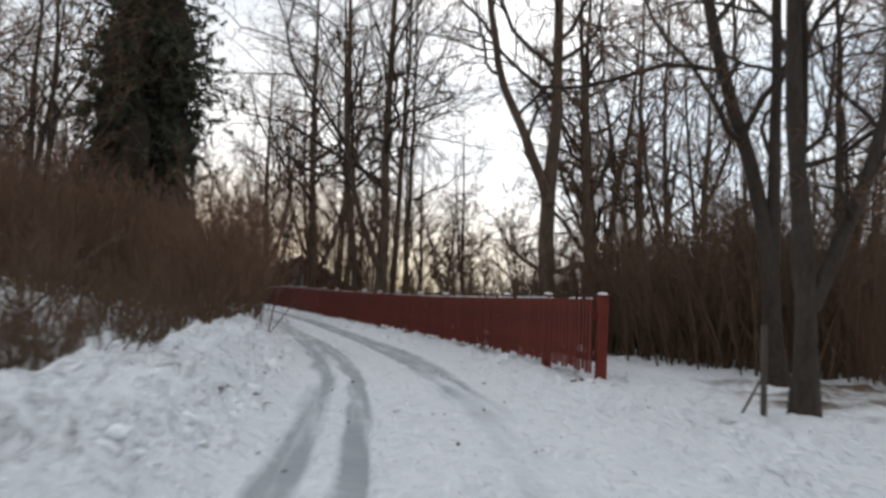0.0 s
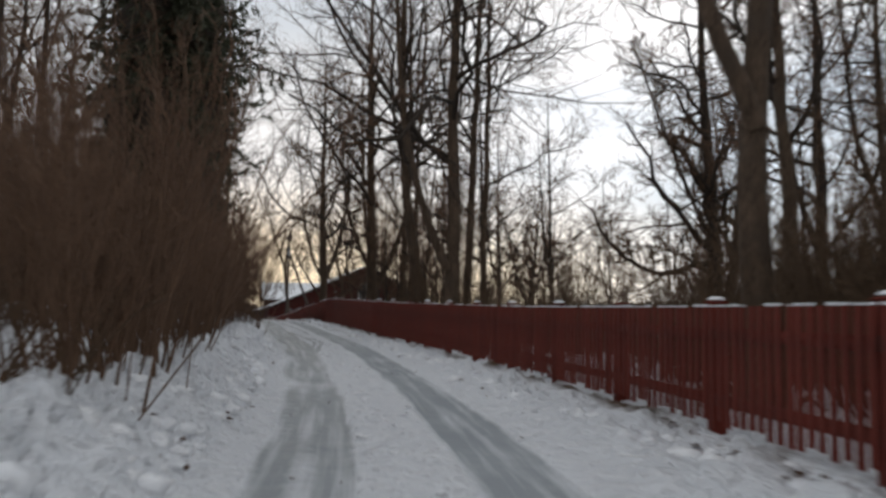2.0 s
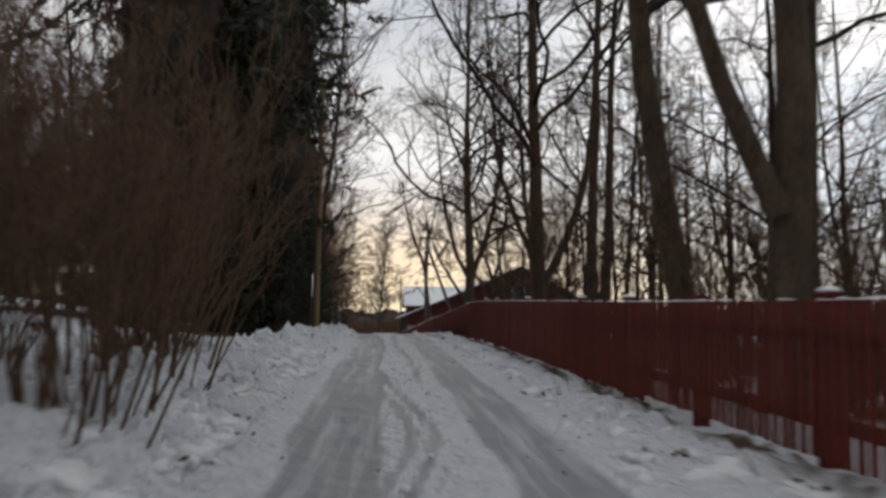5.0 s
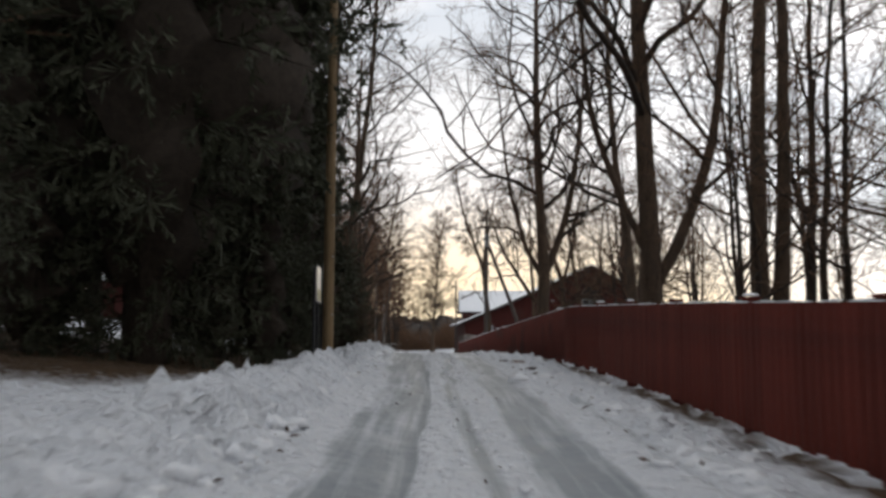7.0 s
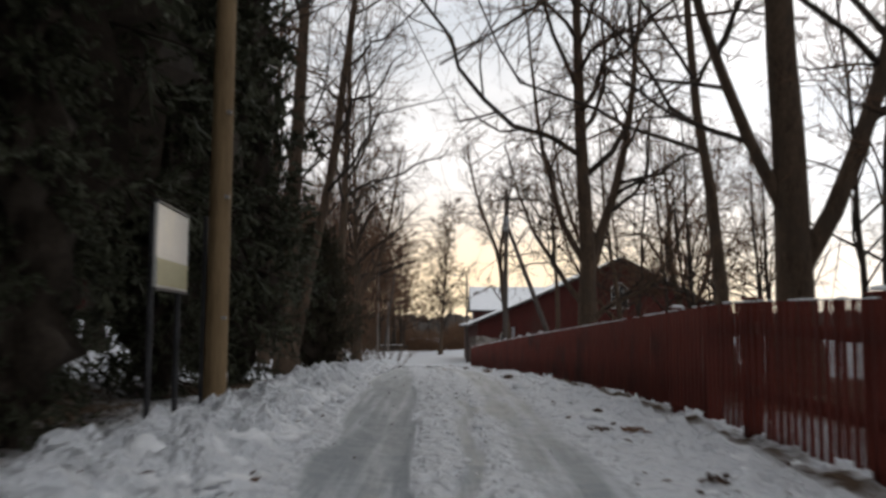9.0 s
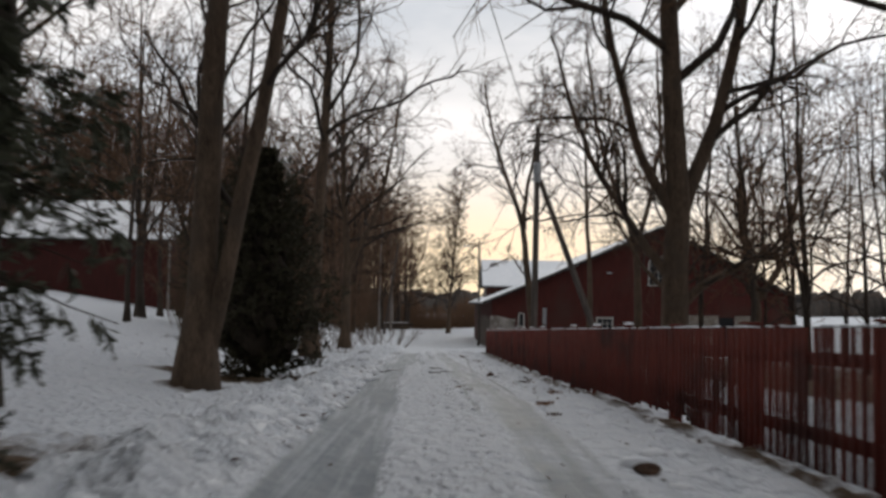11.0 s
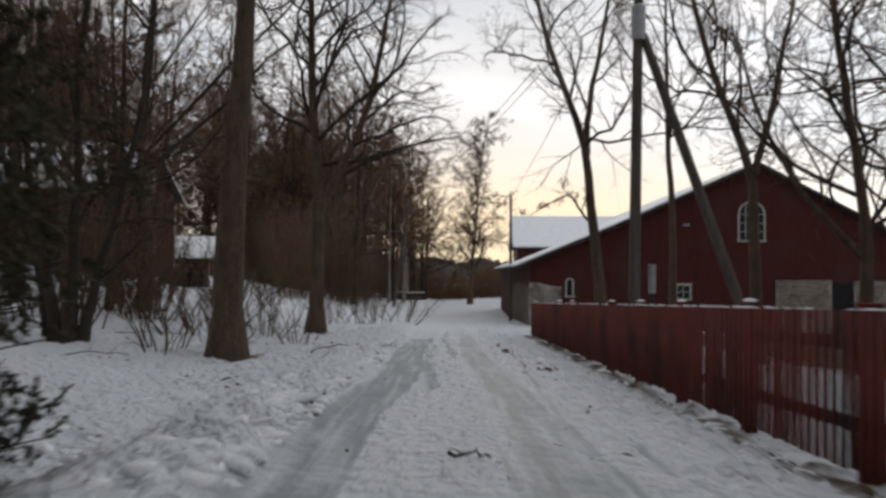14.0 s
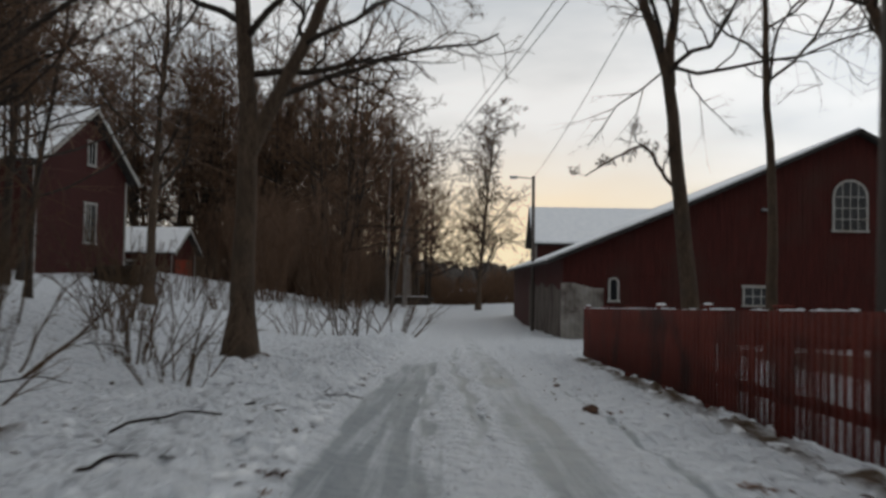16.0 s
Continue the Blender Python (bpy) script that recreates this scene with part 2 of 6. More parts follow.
# fill colour of the conifers' added core, dark for shade between boughs
CROWN_CORE = material("dark_crown_core", (0.026, 0.021, 0.016), (0.065, 0.05, 0.038), 0.95, 6.0, bump=0.5)
LEAF = material("dead_leaves", (0.03, 0.02, 0.014), (0.14, 0.075, 0.045), 0.85, 2.0, bump=0.1)
LEAF_PALE = material("pale_oak_leaves", (0.12, 0.06, 0.035), (0.3, 0.17, 0.1), 0.85, 2.0, bump=0.1)
# distance haze is mixed into this colour by lightening the woods
FAR_WOOD_HAZED = material("far_woods", (0.05, 0.044, 0.04), (0.1, 0.085, 0.074), 0.95, 0.6, bump=0.0)
UNLIT_BLACK = material("painted_unlit_dark", (0.008, 0.008, 0.009), (0.02, 0.02, 0.022), 0.9, 2.0, bump=0.0)
ROOF_EDGE = material("dark_roof_felt", (0.025, 0.022, 0.022), (0.06, 0.055, 0.05), 0.85, 4.0, bump=0.2)


def glass_material():
    m = bpy.data.materials.new("old_window_glass")
    m.use_nodes = True
    b = m.node_tree.nodes["Principled BSDF"]
    b.inputs["Base Color"].default_value = (0.02, 0.022, 0.025, 1)
    b.inputs["Roughness"].default_value = 0.06
    return m


GLASS = glass_material()

# ---- mesh helpers ----
rng = np.random.default_rng(7)


def mesh_of(name, verts, faces, mat, smooth=False):
    """A mesh from an (n, 3) array and an (m, k) array of faces with k corners each."""
    verts, faces = np.asarray(verts, dtype=np.float32), np.asarray(faces, dtype=np.int32)
    me = bpy.data.meshes.new(name)
    me.vertices.add(len(verts))
    me.vertices.foreach_set("co", verts.ravel())
    k = faces.shape[1]
    me.loops.add(faces.size)
    me.loops.foreach_set("vertex_index", faces.ravel())
    me.polygons.add(len(faces))
    me.polygons.foreach_set("loop_start", np.arange(len(faces), dtype=np.int32) * k)
    me.polygons.foreach_set("loop_total", np.full(len(faces), k, dtype=np.int32))
    if smooth:
        me.polygons.foreach_set("use_smooth", np.ones(len(faces), dtype=bool))
    me.materials.append(mat)
    me.update(calc_edges=True)
    return me


def bm_mesh(name, bm, mat):
    bmesh.ops.recalc_face_normals(bm, faces=bm.faces)
    me = bpy.data.meshes.new(name)
    bm.to_mesh(me)
    bm.free()
    me.materials.append(mat)
    return me


def part(name, mesh, parent=None, label=""):
    ob = new(name, mesh)
    if parent:
        ob.parent = parent
    if label:
        ob["label"] = label
    return ob


def thing(name, place, label, category, group="", kind="", turn=0.0):
    ob = new(name)
    ob.matrix_basis = pose(*place, 0, 0, turn)
    return tagged(ob, label, category, group, kind)


def add_box(bm, lo, hi, bevel=0.0):
    """A box between two corners in bm, with bevelled edges if asked."""
    size = [b - a for a, b in zip(lo, hi)]
    mid = [(a + b) / 2 for a, b in zip(lo, hi)]
    made = bmesh.ops.create_cube(bm, size=1.0, matrix=Matrix.Translation(mid) @ Matrix.Diagonal((*size, 1)))
    if bevel:
        edges = list({e for v in made["verts"] for e in v.link_edges})
        bmesh.ops.bevel(bm, geom=edges, offset=bevel, segments=1, affect="EDGES")


def box_mesh(name, lo, hi, mat, bevel=0.0):
    bm = bmesh.new()
    add_box(bm, lo, hi, bevel)
    return bm_mesh(name, bm, mat)


def prism_mesh(name, outline, a, b, axis, mat):
    """A flat outline [(u, v)] pushed from a to b along an axis: 'y' takes (x, z), 'x' takes (y, z)."""
    bm = bmesh.new()
    at = (lambda u, v, w: (u, w, v)) if axis == "y" else (lambda u, v, w: (w, u, v))
    ends = [[bm.verts.new(at(u, v, w)) for u, v in outline] for w in (a, b)]
    bm.faces.new(ends[0])
    bm.faces.new(ends[1][::-1])
    for i in range(len(outline)):
        j = (i + 1) % len(outline)
        bm.faces.new((ends[0][i], ends[0][j], ends[1][j], ends[1][i]))
    return bm_mesh(name, bm, mat)


def tubes(points, radii, sides):
    """Tapered tubes along polylines. points (n, k, 3), radii (n, k). Returns vertices and quads."""
    n, k, _ = points.shape
    tan = np.gradient(points, axis=1)
    tan /= np.linalg.norm(tan, axis=2, keepdims=True) + 1e-9
    ref = np.where(np.abs(tan[:, :1, 2:3]) > 0.8, np.array([1.0, 0, 0]), np.array([0, 0, 1.0]))
    a = np.cross(tan, np.broadcast_to(ref, tan.shape))
    a /= np.linalg.norm(a, axis=2, keepdims=True) + 1e-9
    b = np.cross(tan, a)
    ang = np.arange(sides) * 2 * np.pi / sides
    ring = a[:, :, None] * np.cos(ang)[:, None] + b[:, :, None] * np.sin(ang)[:, None]
    v = points[:, :, None] + ring * radii[:, :, None, None]
    base = (np.arange(n)[:, None, None] * k + np.arange(k - 1)[None, :, None]) * sides
    i, j = np.arange(sides), (np.arange(sides) + 1) % sides
    f = np.stack([base + i, base + j, base + sides + j, base + sides + i], axis=-1)
    return v.reshape(-1, 3), f.reshape(-1, 4)


def unit(v):
    return v / (np.linalg.norm(v, axis=-1, keepdims=True) + 1e-9)


def sprout(r, points, radii, count, low, angle, ratio, lift, wiggle, steps, thick, min_len=0.0):
    """Side shoots of a set of branches: count from each, from the share low of its length to its tip."""
    n, k, _ = points.shape
    u = low + (1 - low) * (np.arange(count) + r.random((n, count))) / count
    pos = np.clip(u, 0, 0.999) * (k - 1)
    i = pos.astype(int)
    f = (pos - i)[..., None]
    rows = np.arange(n)[:, None]
    start = points[rows, i] * (1 - f) + points[rows, i + 1] * f
    rad = radii[rows, i] * (1 - f[..., 0]) + radii[rows, i + 1] * f[..., 0]
    tan = unit(points[rows, i + 1] - points[rows, i])
    side = unit(np.cross(tan, unit(r.normal(size=tan.shape))))
    ang = np.radians(angle * (0.7 + 0.6 * r.random((n, count))))[..., None]
    way = unit(tan * np.cos(ang) + side * np.sin(ang))
    whole = np.linalg.norm(np.diff(points, axis=1), axis=2).sum(axis=1)[:, None]
    length = np.maximum(whole * ratio * (1.15 - 0.7 * (u - low) / (1 - low)) * (0.6 + 0.7 * r.random((n, count))), min_len)
    m = n * count
    start, way, length, rad = start.reshape(m, 3), way.reshape(m, 3), length.reshape(m), rad.reshape(m)
    pts = [start]
    for _ in range(steps):
        way = unit(way + r.normal(size=way.shape) * wiggle + np.array([0, 0, lift]))
        pts.append(pts[-1] + way * (length / steps)[:, None])
    pts = np.stack(pts, axis=1)
    r0 = np.minimum(rad * thick, length * 0.03 + 0.004)
    return pts, r0[:, None] * np.linspace(1.0, 0.3, steps + 1)


def spikes(points, radii):
    """Thin shoots as three-sided needles, from the first of two places to the second."""
    v, _ = tubes(points[:, [0, -1]], radii[:, [0, -1]], 3)
    v = v.reshape(-1, 6, 3)[:, :4]
    v[:, 3] = points[:, -1]
    n = len(v)
    f = np.array([(0, 1, 3), (1, 2, 3), (2, 0, 3)])[None] + (np.arange(n) * 4)[:, None, None]
    return v.reshape(-1, 3), f.reshape(-1, 3)


def triangles(s):
    v, f = s
    return (v, f) if f.shape[1] == 3 else (v, np.concatenate([f[:, [0, 1, 2]], f[:, [0, 2, 3]]]))


def joined(*sets):
    vs, fs, at = [], [], 0
    for v, f in sets:
        vs.append(v)
        fs.append(f + at)
        at += len(v)
    return np.concatenate(vs), np.concatenate(fs)


# ---- the lane and its lie ----
LANE_Y = [-60, -20, 0, 4.9, 9.8, 15.5, 21.5, 28, 35, 42, 50.5, 64.6, 72.5, 78, 83.6, 89.5, 100, 113, 141, 200, 300, 1500]
LANE_X = [-19, -6, 0, 1.4, 2.37, 3.2, 3.75, 4.05, 4.05, 3.87, 3.63, 3.05, 2.69, 2.33, 1.9, 1.49, 0.8, 0.0, -1.7, -5.6, -12.5, -95]
HEIGHT_Y = [-60, 0, 9.8, 18.6, 28, 42, 50.5, 60, 64.6, 69.8, 78, 86.6, 100, 113, 141, 165, 220, 1500]
HEIGHT_Z = [-0.8, 0, 0.13, 0.22, 0.34, 0.7, 0.88, 1.04, 1.04, 0.94, 0.66, 0.31, -0.22, -0.75, -1.95, -2.6, -2.9, -4.0]
FENCE_Y = [-60, 0, 11.4, 15, 18, 21, 25, 32, 39.2, 50, 60.2, 71.5, 83.2, 113, 160, 1500]
FENCE_X = [1.0, 4.7, 6.1, 6.55, 6.85, 7.05, 7.2, 7.2, 7.1, 6.75, 6.5, 5.9, 5.25, 3.7, 3.2, 3.0]
FENCE_Z = [-0.9, -0.1, 0.05, 0.1, 0.12, 0.15, 0.2, 0.34, 0.49, 0.78, 1.0, 0.66, 0.28, -0.71, -2.3, -3.6]
fine_y = np.arange(-70, 330, 0.5)


def soften(ys, vs, width):
    v = np.interp(fine_y, ys, vs)
    w = int(width / 0.5) | 1
    padded = np.concatenate([np.full(w, v[0]), v, np.full(w, v[-1])])
    return np.convolve(padded, np.hanning(w + 2) / np.hanning(w + 2).sum(), "same")[w:-w]


lane_x_soft, lane_z_soft = soften(LANE_Y, LANE_X, 7), soften(HEIGHT_Y, HEIGHT_Z, 7)
fence_x_soft, fence_z_soft = soften(FENCE_Y, FENCE_X, 7), soften(FENCE_Y, FENCE_Z, 3)


def curve_at(y, ys, vs, soft):
    y = np.asarray(y, dtype=float)
    return np.where((y > -60) & (y < 300), np.interp(y, fine_y, soft), np.interp(y, ys, vs))


def lane_x(y):
    return curve_at(y, LANE_Y, LANE_X, lane_x_soft)


def lane_z(y):
    return curve_at(y, HEIGHT_Y, HEIGHT_Z, lane_z_soft)


def fence_x(y):
    return curve_at(y, FENCE_Y, FENCE_X, fence_x_soft)


def fence_z(y):
    return curve_at(y, FENCE_Y, FENCE_Z, fence_z_soft)


def fence_foot(y):
    """How far the snow lies below the fence's own line."""
    return np.interp(y, [12, 28, 34, 44, 52, 60, 66, 75, 82, 112], [0.0, 0.0, -0.05, -0.13, -0.1, -0.17, -0.06, -0.02, -0.13, -0.12])


def ease(t):
    t = np.clip(t, 0, 1)
    return t * t * (3 - 2 * t)


def land(x, y):
    """The height of the ground without its small lumps."""
    x, y = np.asarray(x, dtype=float), np.asarray(y, dtype=float)
    zr, fz = lane_z(y), fence_z(y) + fence_foot(y)
    u = x - lane_x(y)
    edge = 1.5
    gap = np.maximum(fence_x(y) - lane_x(y) - edge, 0.8)
    right = zr + (fz - zr) * ease((u - edge) / gap)
    far = np.maximum(x - fence_x(y), 0)
    right = right - 0.015 * np.minimum(far, 30) + 0.02 * np.maximum(far - 45, 0) * (far < 400)
    start = np.interp(y, [0, 38, 60, 1500], [2.4, 2.6, 4.5, 4.5])
    steep = np.interp(y, [0, 40, 60, 100, 150, 220], [0.13, 0.12, 0.1, 0.13, 0.17, 0.06])
    rise = np.minimum(steep * np.maximum(-u - start, 0), 4.0)
    bank = np.interp(y, [-5, 6, 30, 48, 58, 80, 110, 150], [0.3, 0.42, 0.38, 0.28, 0.12, 0.14, 0.14, 0.1])
    shelf = np.interp(y, [0, 40, 55, 62, 72, 80, 97, 106, 130, 145, 175, 215], [0.2, 0.2, -0.05, -0.15, -0.22, -0.3, -0.12, 0.15, 0.15, 0.9, 1.1, 0.5])
    left = zr + bank * np.exp(-((u + 1.95) / 0.6) ** 2) + shelf * ease((-u - 1.5) / 1.5) + rise
    return np.where(u > 0, right, left)


def ground_at(x, y):
    return float(land(x, y))


def build_ground():
    us = np.concatenate([-np.geomspace(62, 1800, 14)[::-1], np.arange(-60, -14, 3.0), np.arange(-14, -5, 0.4), np.arange(-5, -2.1, 0.11), np.arange(-2.1, 2.3, 0.07), np.arange(2.3, 4.6, 0.11),
                         np.arange(4.6, 13, 0.4), np.arange(13, 60, 3.0), np.geomspace(62, 1800, 14)])
    ys = np.concatenate([-np.geomspace(62, 600, 8)[::-1], np.arange(-60, -4, 4.0), np.arange(-4, 58, 0.17), np.arange(58, 120, 0.2), np.arange(120, 165, 0.6),
                         np.arange(165, 300, 4.0), np.geomspace(305, 3000, 14)])
    U, Y = np.meshgrid(us, ys)
    X = U + lane_x(Y)
    Z = land(X, Y)
    lump = np.zeros_like(Z)
    soft = np.zeros_like(Z)
    streak, blocks = np.zeros_like(Z), np.zeros_like(Z)
    near = (np.abs(U) < 14) & (Y > -6) & (Y < 170)
    for i, j in np.argwhere(near):
        p = Vector((X[i, j], Y[i, j], 0))
        lump[i, j] = noise.noise(p * 1.9) * 0.5 + (0.35 - abs(noise.noise(p * 2.4 + Vector((0, 0, 7))))) * 0.9 + (0.3 - abs(noise.noise(p * 4.4))) * 0.7
        if -5 < U[i, j] < -1 or 1.4 < U[i, j] < 4.5:
            cell = noise.voronoi(p * 2.7 + Vector((noise.noise(p * 2), noise.noise(p * 2 + Vector((9, 0, 0))), 0)) * 0.5)[0]
            blocks[i, j] = min(cell[1] - cell[0], 0.5) * max(0.0, 0.35 + 1.1 * noise.noise(p * 0.8 + Vector((4, 4, 0))))
        soft[i, j] = noise.noise(p * 0.55)
        if abs(U[i, j]) < 2.2:
            streak[i, j] = noise.noise(Vector((U[i, j] * 6.5, p.y * 0.28, 3))) * 0.7 + noise.noise(Vector((U[i, j] * 3.0, p.y * 0.9, 9))) * 0.5
    off_left, off_right = ease((-U - 1.05) / 0.5), ease((U - 1.45) / 0.9)
    rough = 0.03 + np.interp(Y, [0, 60, 75], [0.28, 0.26, 0.1]) * off_left * np.exp(-((U + 2.0) / 1.2) ** 2) + np.interp(Y, [70, 88], [0.13, 0.19]) * off_left + 0.17 * off_right
    Z = Z + blocks * (np.interp(Y, [0, 60, 75], [0.36, 0.36, 0.24]) * off_left * np.exp(-((U + 2.0) / 0.9) ** 2) + 0.4 * off_right * np.exp(-((X - fence_x(Y) + 0.7) / 0.8) ** 2)) + lump * rough + soft * 0.06 * np.maximum(off_left, off_right)
    sway = 0.06 * np.sin(Y * 0.33) + 0.08 * soft
    shift = np.interp(Y, [62, 70, 87, 94], [0, 0.34, 0.34, 0.05])
    left_rut = np.exp(-((U + 0.56 + sway + shift) / 0.4) ** 6)
    inner = np.exp(-((U + 0.3 + sway + shift) / 0.15) ** 8)
    left_rut = np.maximum(left_rut * (0.78 + 0.14 * np.sin(Y * 0.21)), inner * np.clip(0.85 + 0.3 * np.sin(Y * 0.13 + 1.0), 0.4, 1))
    left_rut = left_rut * (1 - 0.8 * np.exp(-((U + 0.5 + sway) / 0.08) ** 2) * np.interp(Y, [-4, 12, 17], [1, 0.9, 0]))
    swirl_u = np.interp(Y, [30.5, 31.5, 33, 34.6, 35.8, 37, 40, 45], [-0.3, -0.2, -0.07, 0.13, 0.2, 0.1, -0.18, -0.5])
    swirl = np.maximum(np.exp(-((U - swirl_u + 0.09) / 0.06) ** 2), np.exp(-((U - swirl_u - 0.09) / 0.06) ** 2)) * np.interp(Y, [30, 31.5, 41, 45], [0, 0.95, 0.95, 0])
    left_rut = left_rut * np.interp(Y, [64, 67, 83, 86, 107, 111], [1, 1, 1, 0.85, 1, 0.45])
    second = np.exp(-((U + 0.08 + 0.5 * sway) / 0.13) ** 6) * np.interp(Y, [88, 91, 103, 106], [0, 0.9, 0.9, 0]) * np.clip(0.75 + 0.6 * streak, 0, 1)
    line_a = np.exp(-((U - 0.56 - 0.6 * sway) / 0.05) ** 2) * np.interp(Y, [70, 73, 84, 87], [0, 0.9, 0.9, 0])
    line_b = np.exp(-((U - 1.3 - np.interp(Y, [85, 97], [0, 0.5]) - 0.6 * sway) / 0.06) ** 2) * np.interp(Y, [70, 74, 102, 106], [0, 0.8, 0.8, 0])
    right_rut = np.exp(-((U - 0.97 + 0.7 * sway) / 0.37) ** 6)
    thin = np.exp(-((U - 0.28 - 1.6 * sway) / 0.12) ** 2) * np.clip(0.2 + 1.6 * np.sin(Y * 0.11 + 2.2), 0, 1) * 0.75
    thin2 = np.exp(-((U - 1.75 - 1.2 * sway) / 0.12) ** 2) * np.clip(0.3 + np.sin(Y * 0.17), 0, 1) * 0.55
    ruts = np.maximum.reduce([left_rut, right_rut * np.interp(Y, [0, 8, 16, 40, 55], [0.62, 0.7, 0.9, 0.85, 0.62]), thin, thin2, swirl, second, line_a, line_b])
    Z = Z - (0.045 + 0.02 * streak) * ruts * near + 0.012 * streak * near
    fade = np.interp(Y, [-60, 10, 19, 105, 135, 170], [0.62, 0.7, 0.97, 1, 0.6, 0.25])
    broad = np.interp(Y, [8, 16], [0.34, 0.22]) * np.exp(-(U - 0.2) ** 2 / 1.2)
    packed = np.clip(np.maximum(ruts * (0.8 + 0.26 * streak), broad + 0.22 * streak) * fade + 0.1 * soft * (np.abs(U) < 1.6), 0, 1)
    litter = np.zeros_like(Z)
    for cx, cy, rx, ry in LITTER:
        litter = np.maximum(litter, np.exp(-(((X - cx) / rx) ** 2 + ((Y - cy) / ry) ** 2) ** 2))
    for i, j in np.argwhere((litter > 0.02) & (X > 5)):
        p = Vector((X[i, j], Y[i, j], 0))
        litter[i, j] *= min(max(0.62 + 1.0 * noise.noise(p * 0.3) + 0.7 * noise.noise(p * 0.9), 0.0), 1.05)
    off = X - fence_x(Y)
    under = ease((off - np.interp(Y, [42, 48, 70, 74], [4.6, 0.7, 0.7, 4.6])) / 1.6) * ease((22 - off) / 5) * ((Y > 18) & (Y < 122))
    litter = np.maximum(litter, under * np.clip(0.95 + 0.5 * lump + 0.3 * soft, 0.5, 1.1))
    strip = np.exp(-((X - fence_x(Y) + 0.15) / 0.35) ** 2) * ((Y > 11) & (Y < 113)) * np.clip(np.interp(Y, [30, 45], [0.3, 0.5]) + 0.7 * lump + 0.45 * soft, 0, 0.8)
    litter = np.maximum(litter * (0.75 + 0.4 * lump), strip)
    V = np.stack([X, Y, Z], axis=-1).reshape(-1, 3)
    r, c = X.shape
    idx = np.arange(r * c).reshape(r, c)
    F = np.stack([idx[:-1, :-1], idx[:-1, 1:], idx[1:, 1:], idx[1:, :-1]], axis=-1).reshape(-1, 4)
    me = mesh_of("ground", V, F, SNOW_GROUND, True)
    for name, values in (("packed", packed), ("litter", litter)):
        me.attributes.new(name, "FLOAT", "POINT").data.foreach_set("value", values.astype(np.float32).ravel())
    along = np.stack([U * 7.0, Y * 0.3, Z * 0], axis=-1)
    me.attributes.new("along", "FLOAT_VECTOR", "POINT").data.foreach_set("vector", along.astype(np.float32).ravel())
    tagged(new("ground", me), "snow-covered ground with a rutted lane and ploughed banks", "ground", kind="structure")


# dark needle and soil patches under trees: x, y, radius across, radius along
LITTER = [(-8.5, 58.0, 6.0, 9.0), (15.0, 60.0, 6.5, 17.0), (9.6, 62.0, 2.4, 15.0), (9.8, 40.0, 1.8, 5.0), (-2.6, 57.5, 3.0, 9.0), (-2.4, 79.0, 0.85, 0.85), (-2.6, 82.7, 2.5, 1.5), (-3.35, 97.0, 0.55, 0.6), (-3.6, 106.3, 0.7, 0.8), (13.2, 22.0, 3.6, 10.0), (16.5, 34.0, 6.0, 12.0), (24.0, 24.0, 8.0, 14.0), (9.6, 9.5, 2.8, 4.0), (-1.0, 66.5, 1.6, 4.0)]
build_ground()

# ---- picket fence ----
def fence_dir(y):
    d = Vector((float(fence_x(y + 0.5) - fence_x(y - 0.5)), 1.0, 0))
    return math.degrees(math.atan2(-d.x, d.y))


def beam(a, b, wide, high):
    """A straight board from a to b, wide across and high upright, as 8 vertices and 6 quads."""
    a, b = np.array(a, float), np.array(b, float)
    d = unit(b - a)
    s = unit(np.cross(d, [0, 0, 1.0])) * wide / 2
    h = np.array([0, 0, high / 2])
    v = [p + i * s + j * h for p in (a, b) for i, j in ((-1, -1), (1, -1), (1, 1), (-1, 1))]
    f = [(0, 1, 2, 3), (7, 6, 5, 4), (0, 4, 5, 1), (1, 5, 6, 2), (2, 6, 7, 3), (3, 7, 4, 0)]
    return np.array(v), np.array(f)


FENCE_H = 1.3
FENCE_Y0, FENCE_Y1, BAY = 12.2, 113.2, 2.82


def fence_top(y):
    return float(fence_z(y)) + FENCE_H


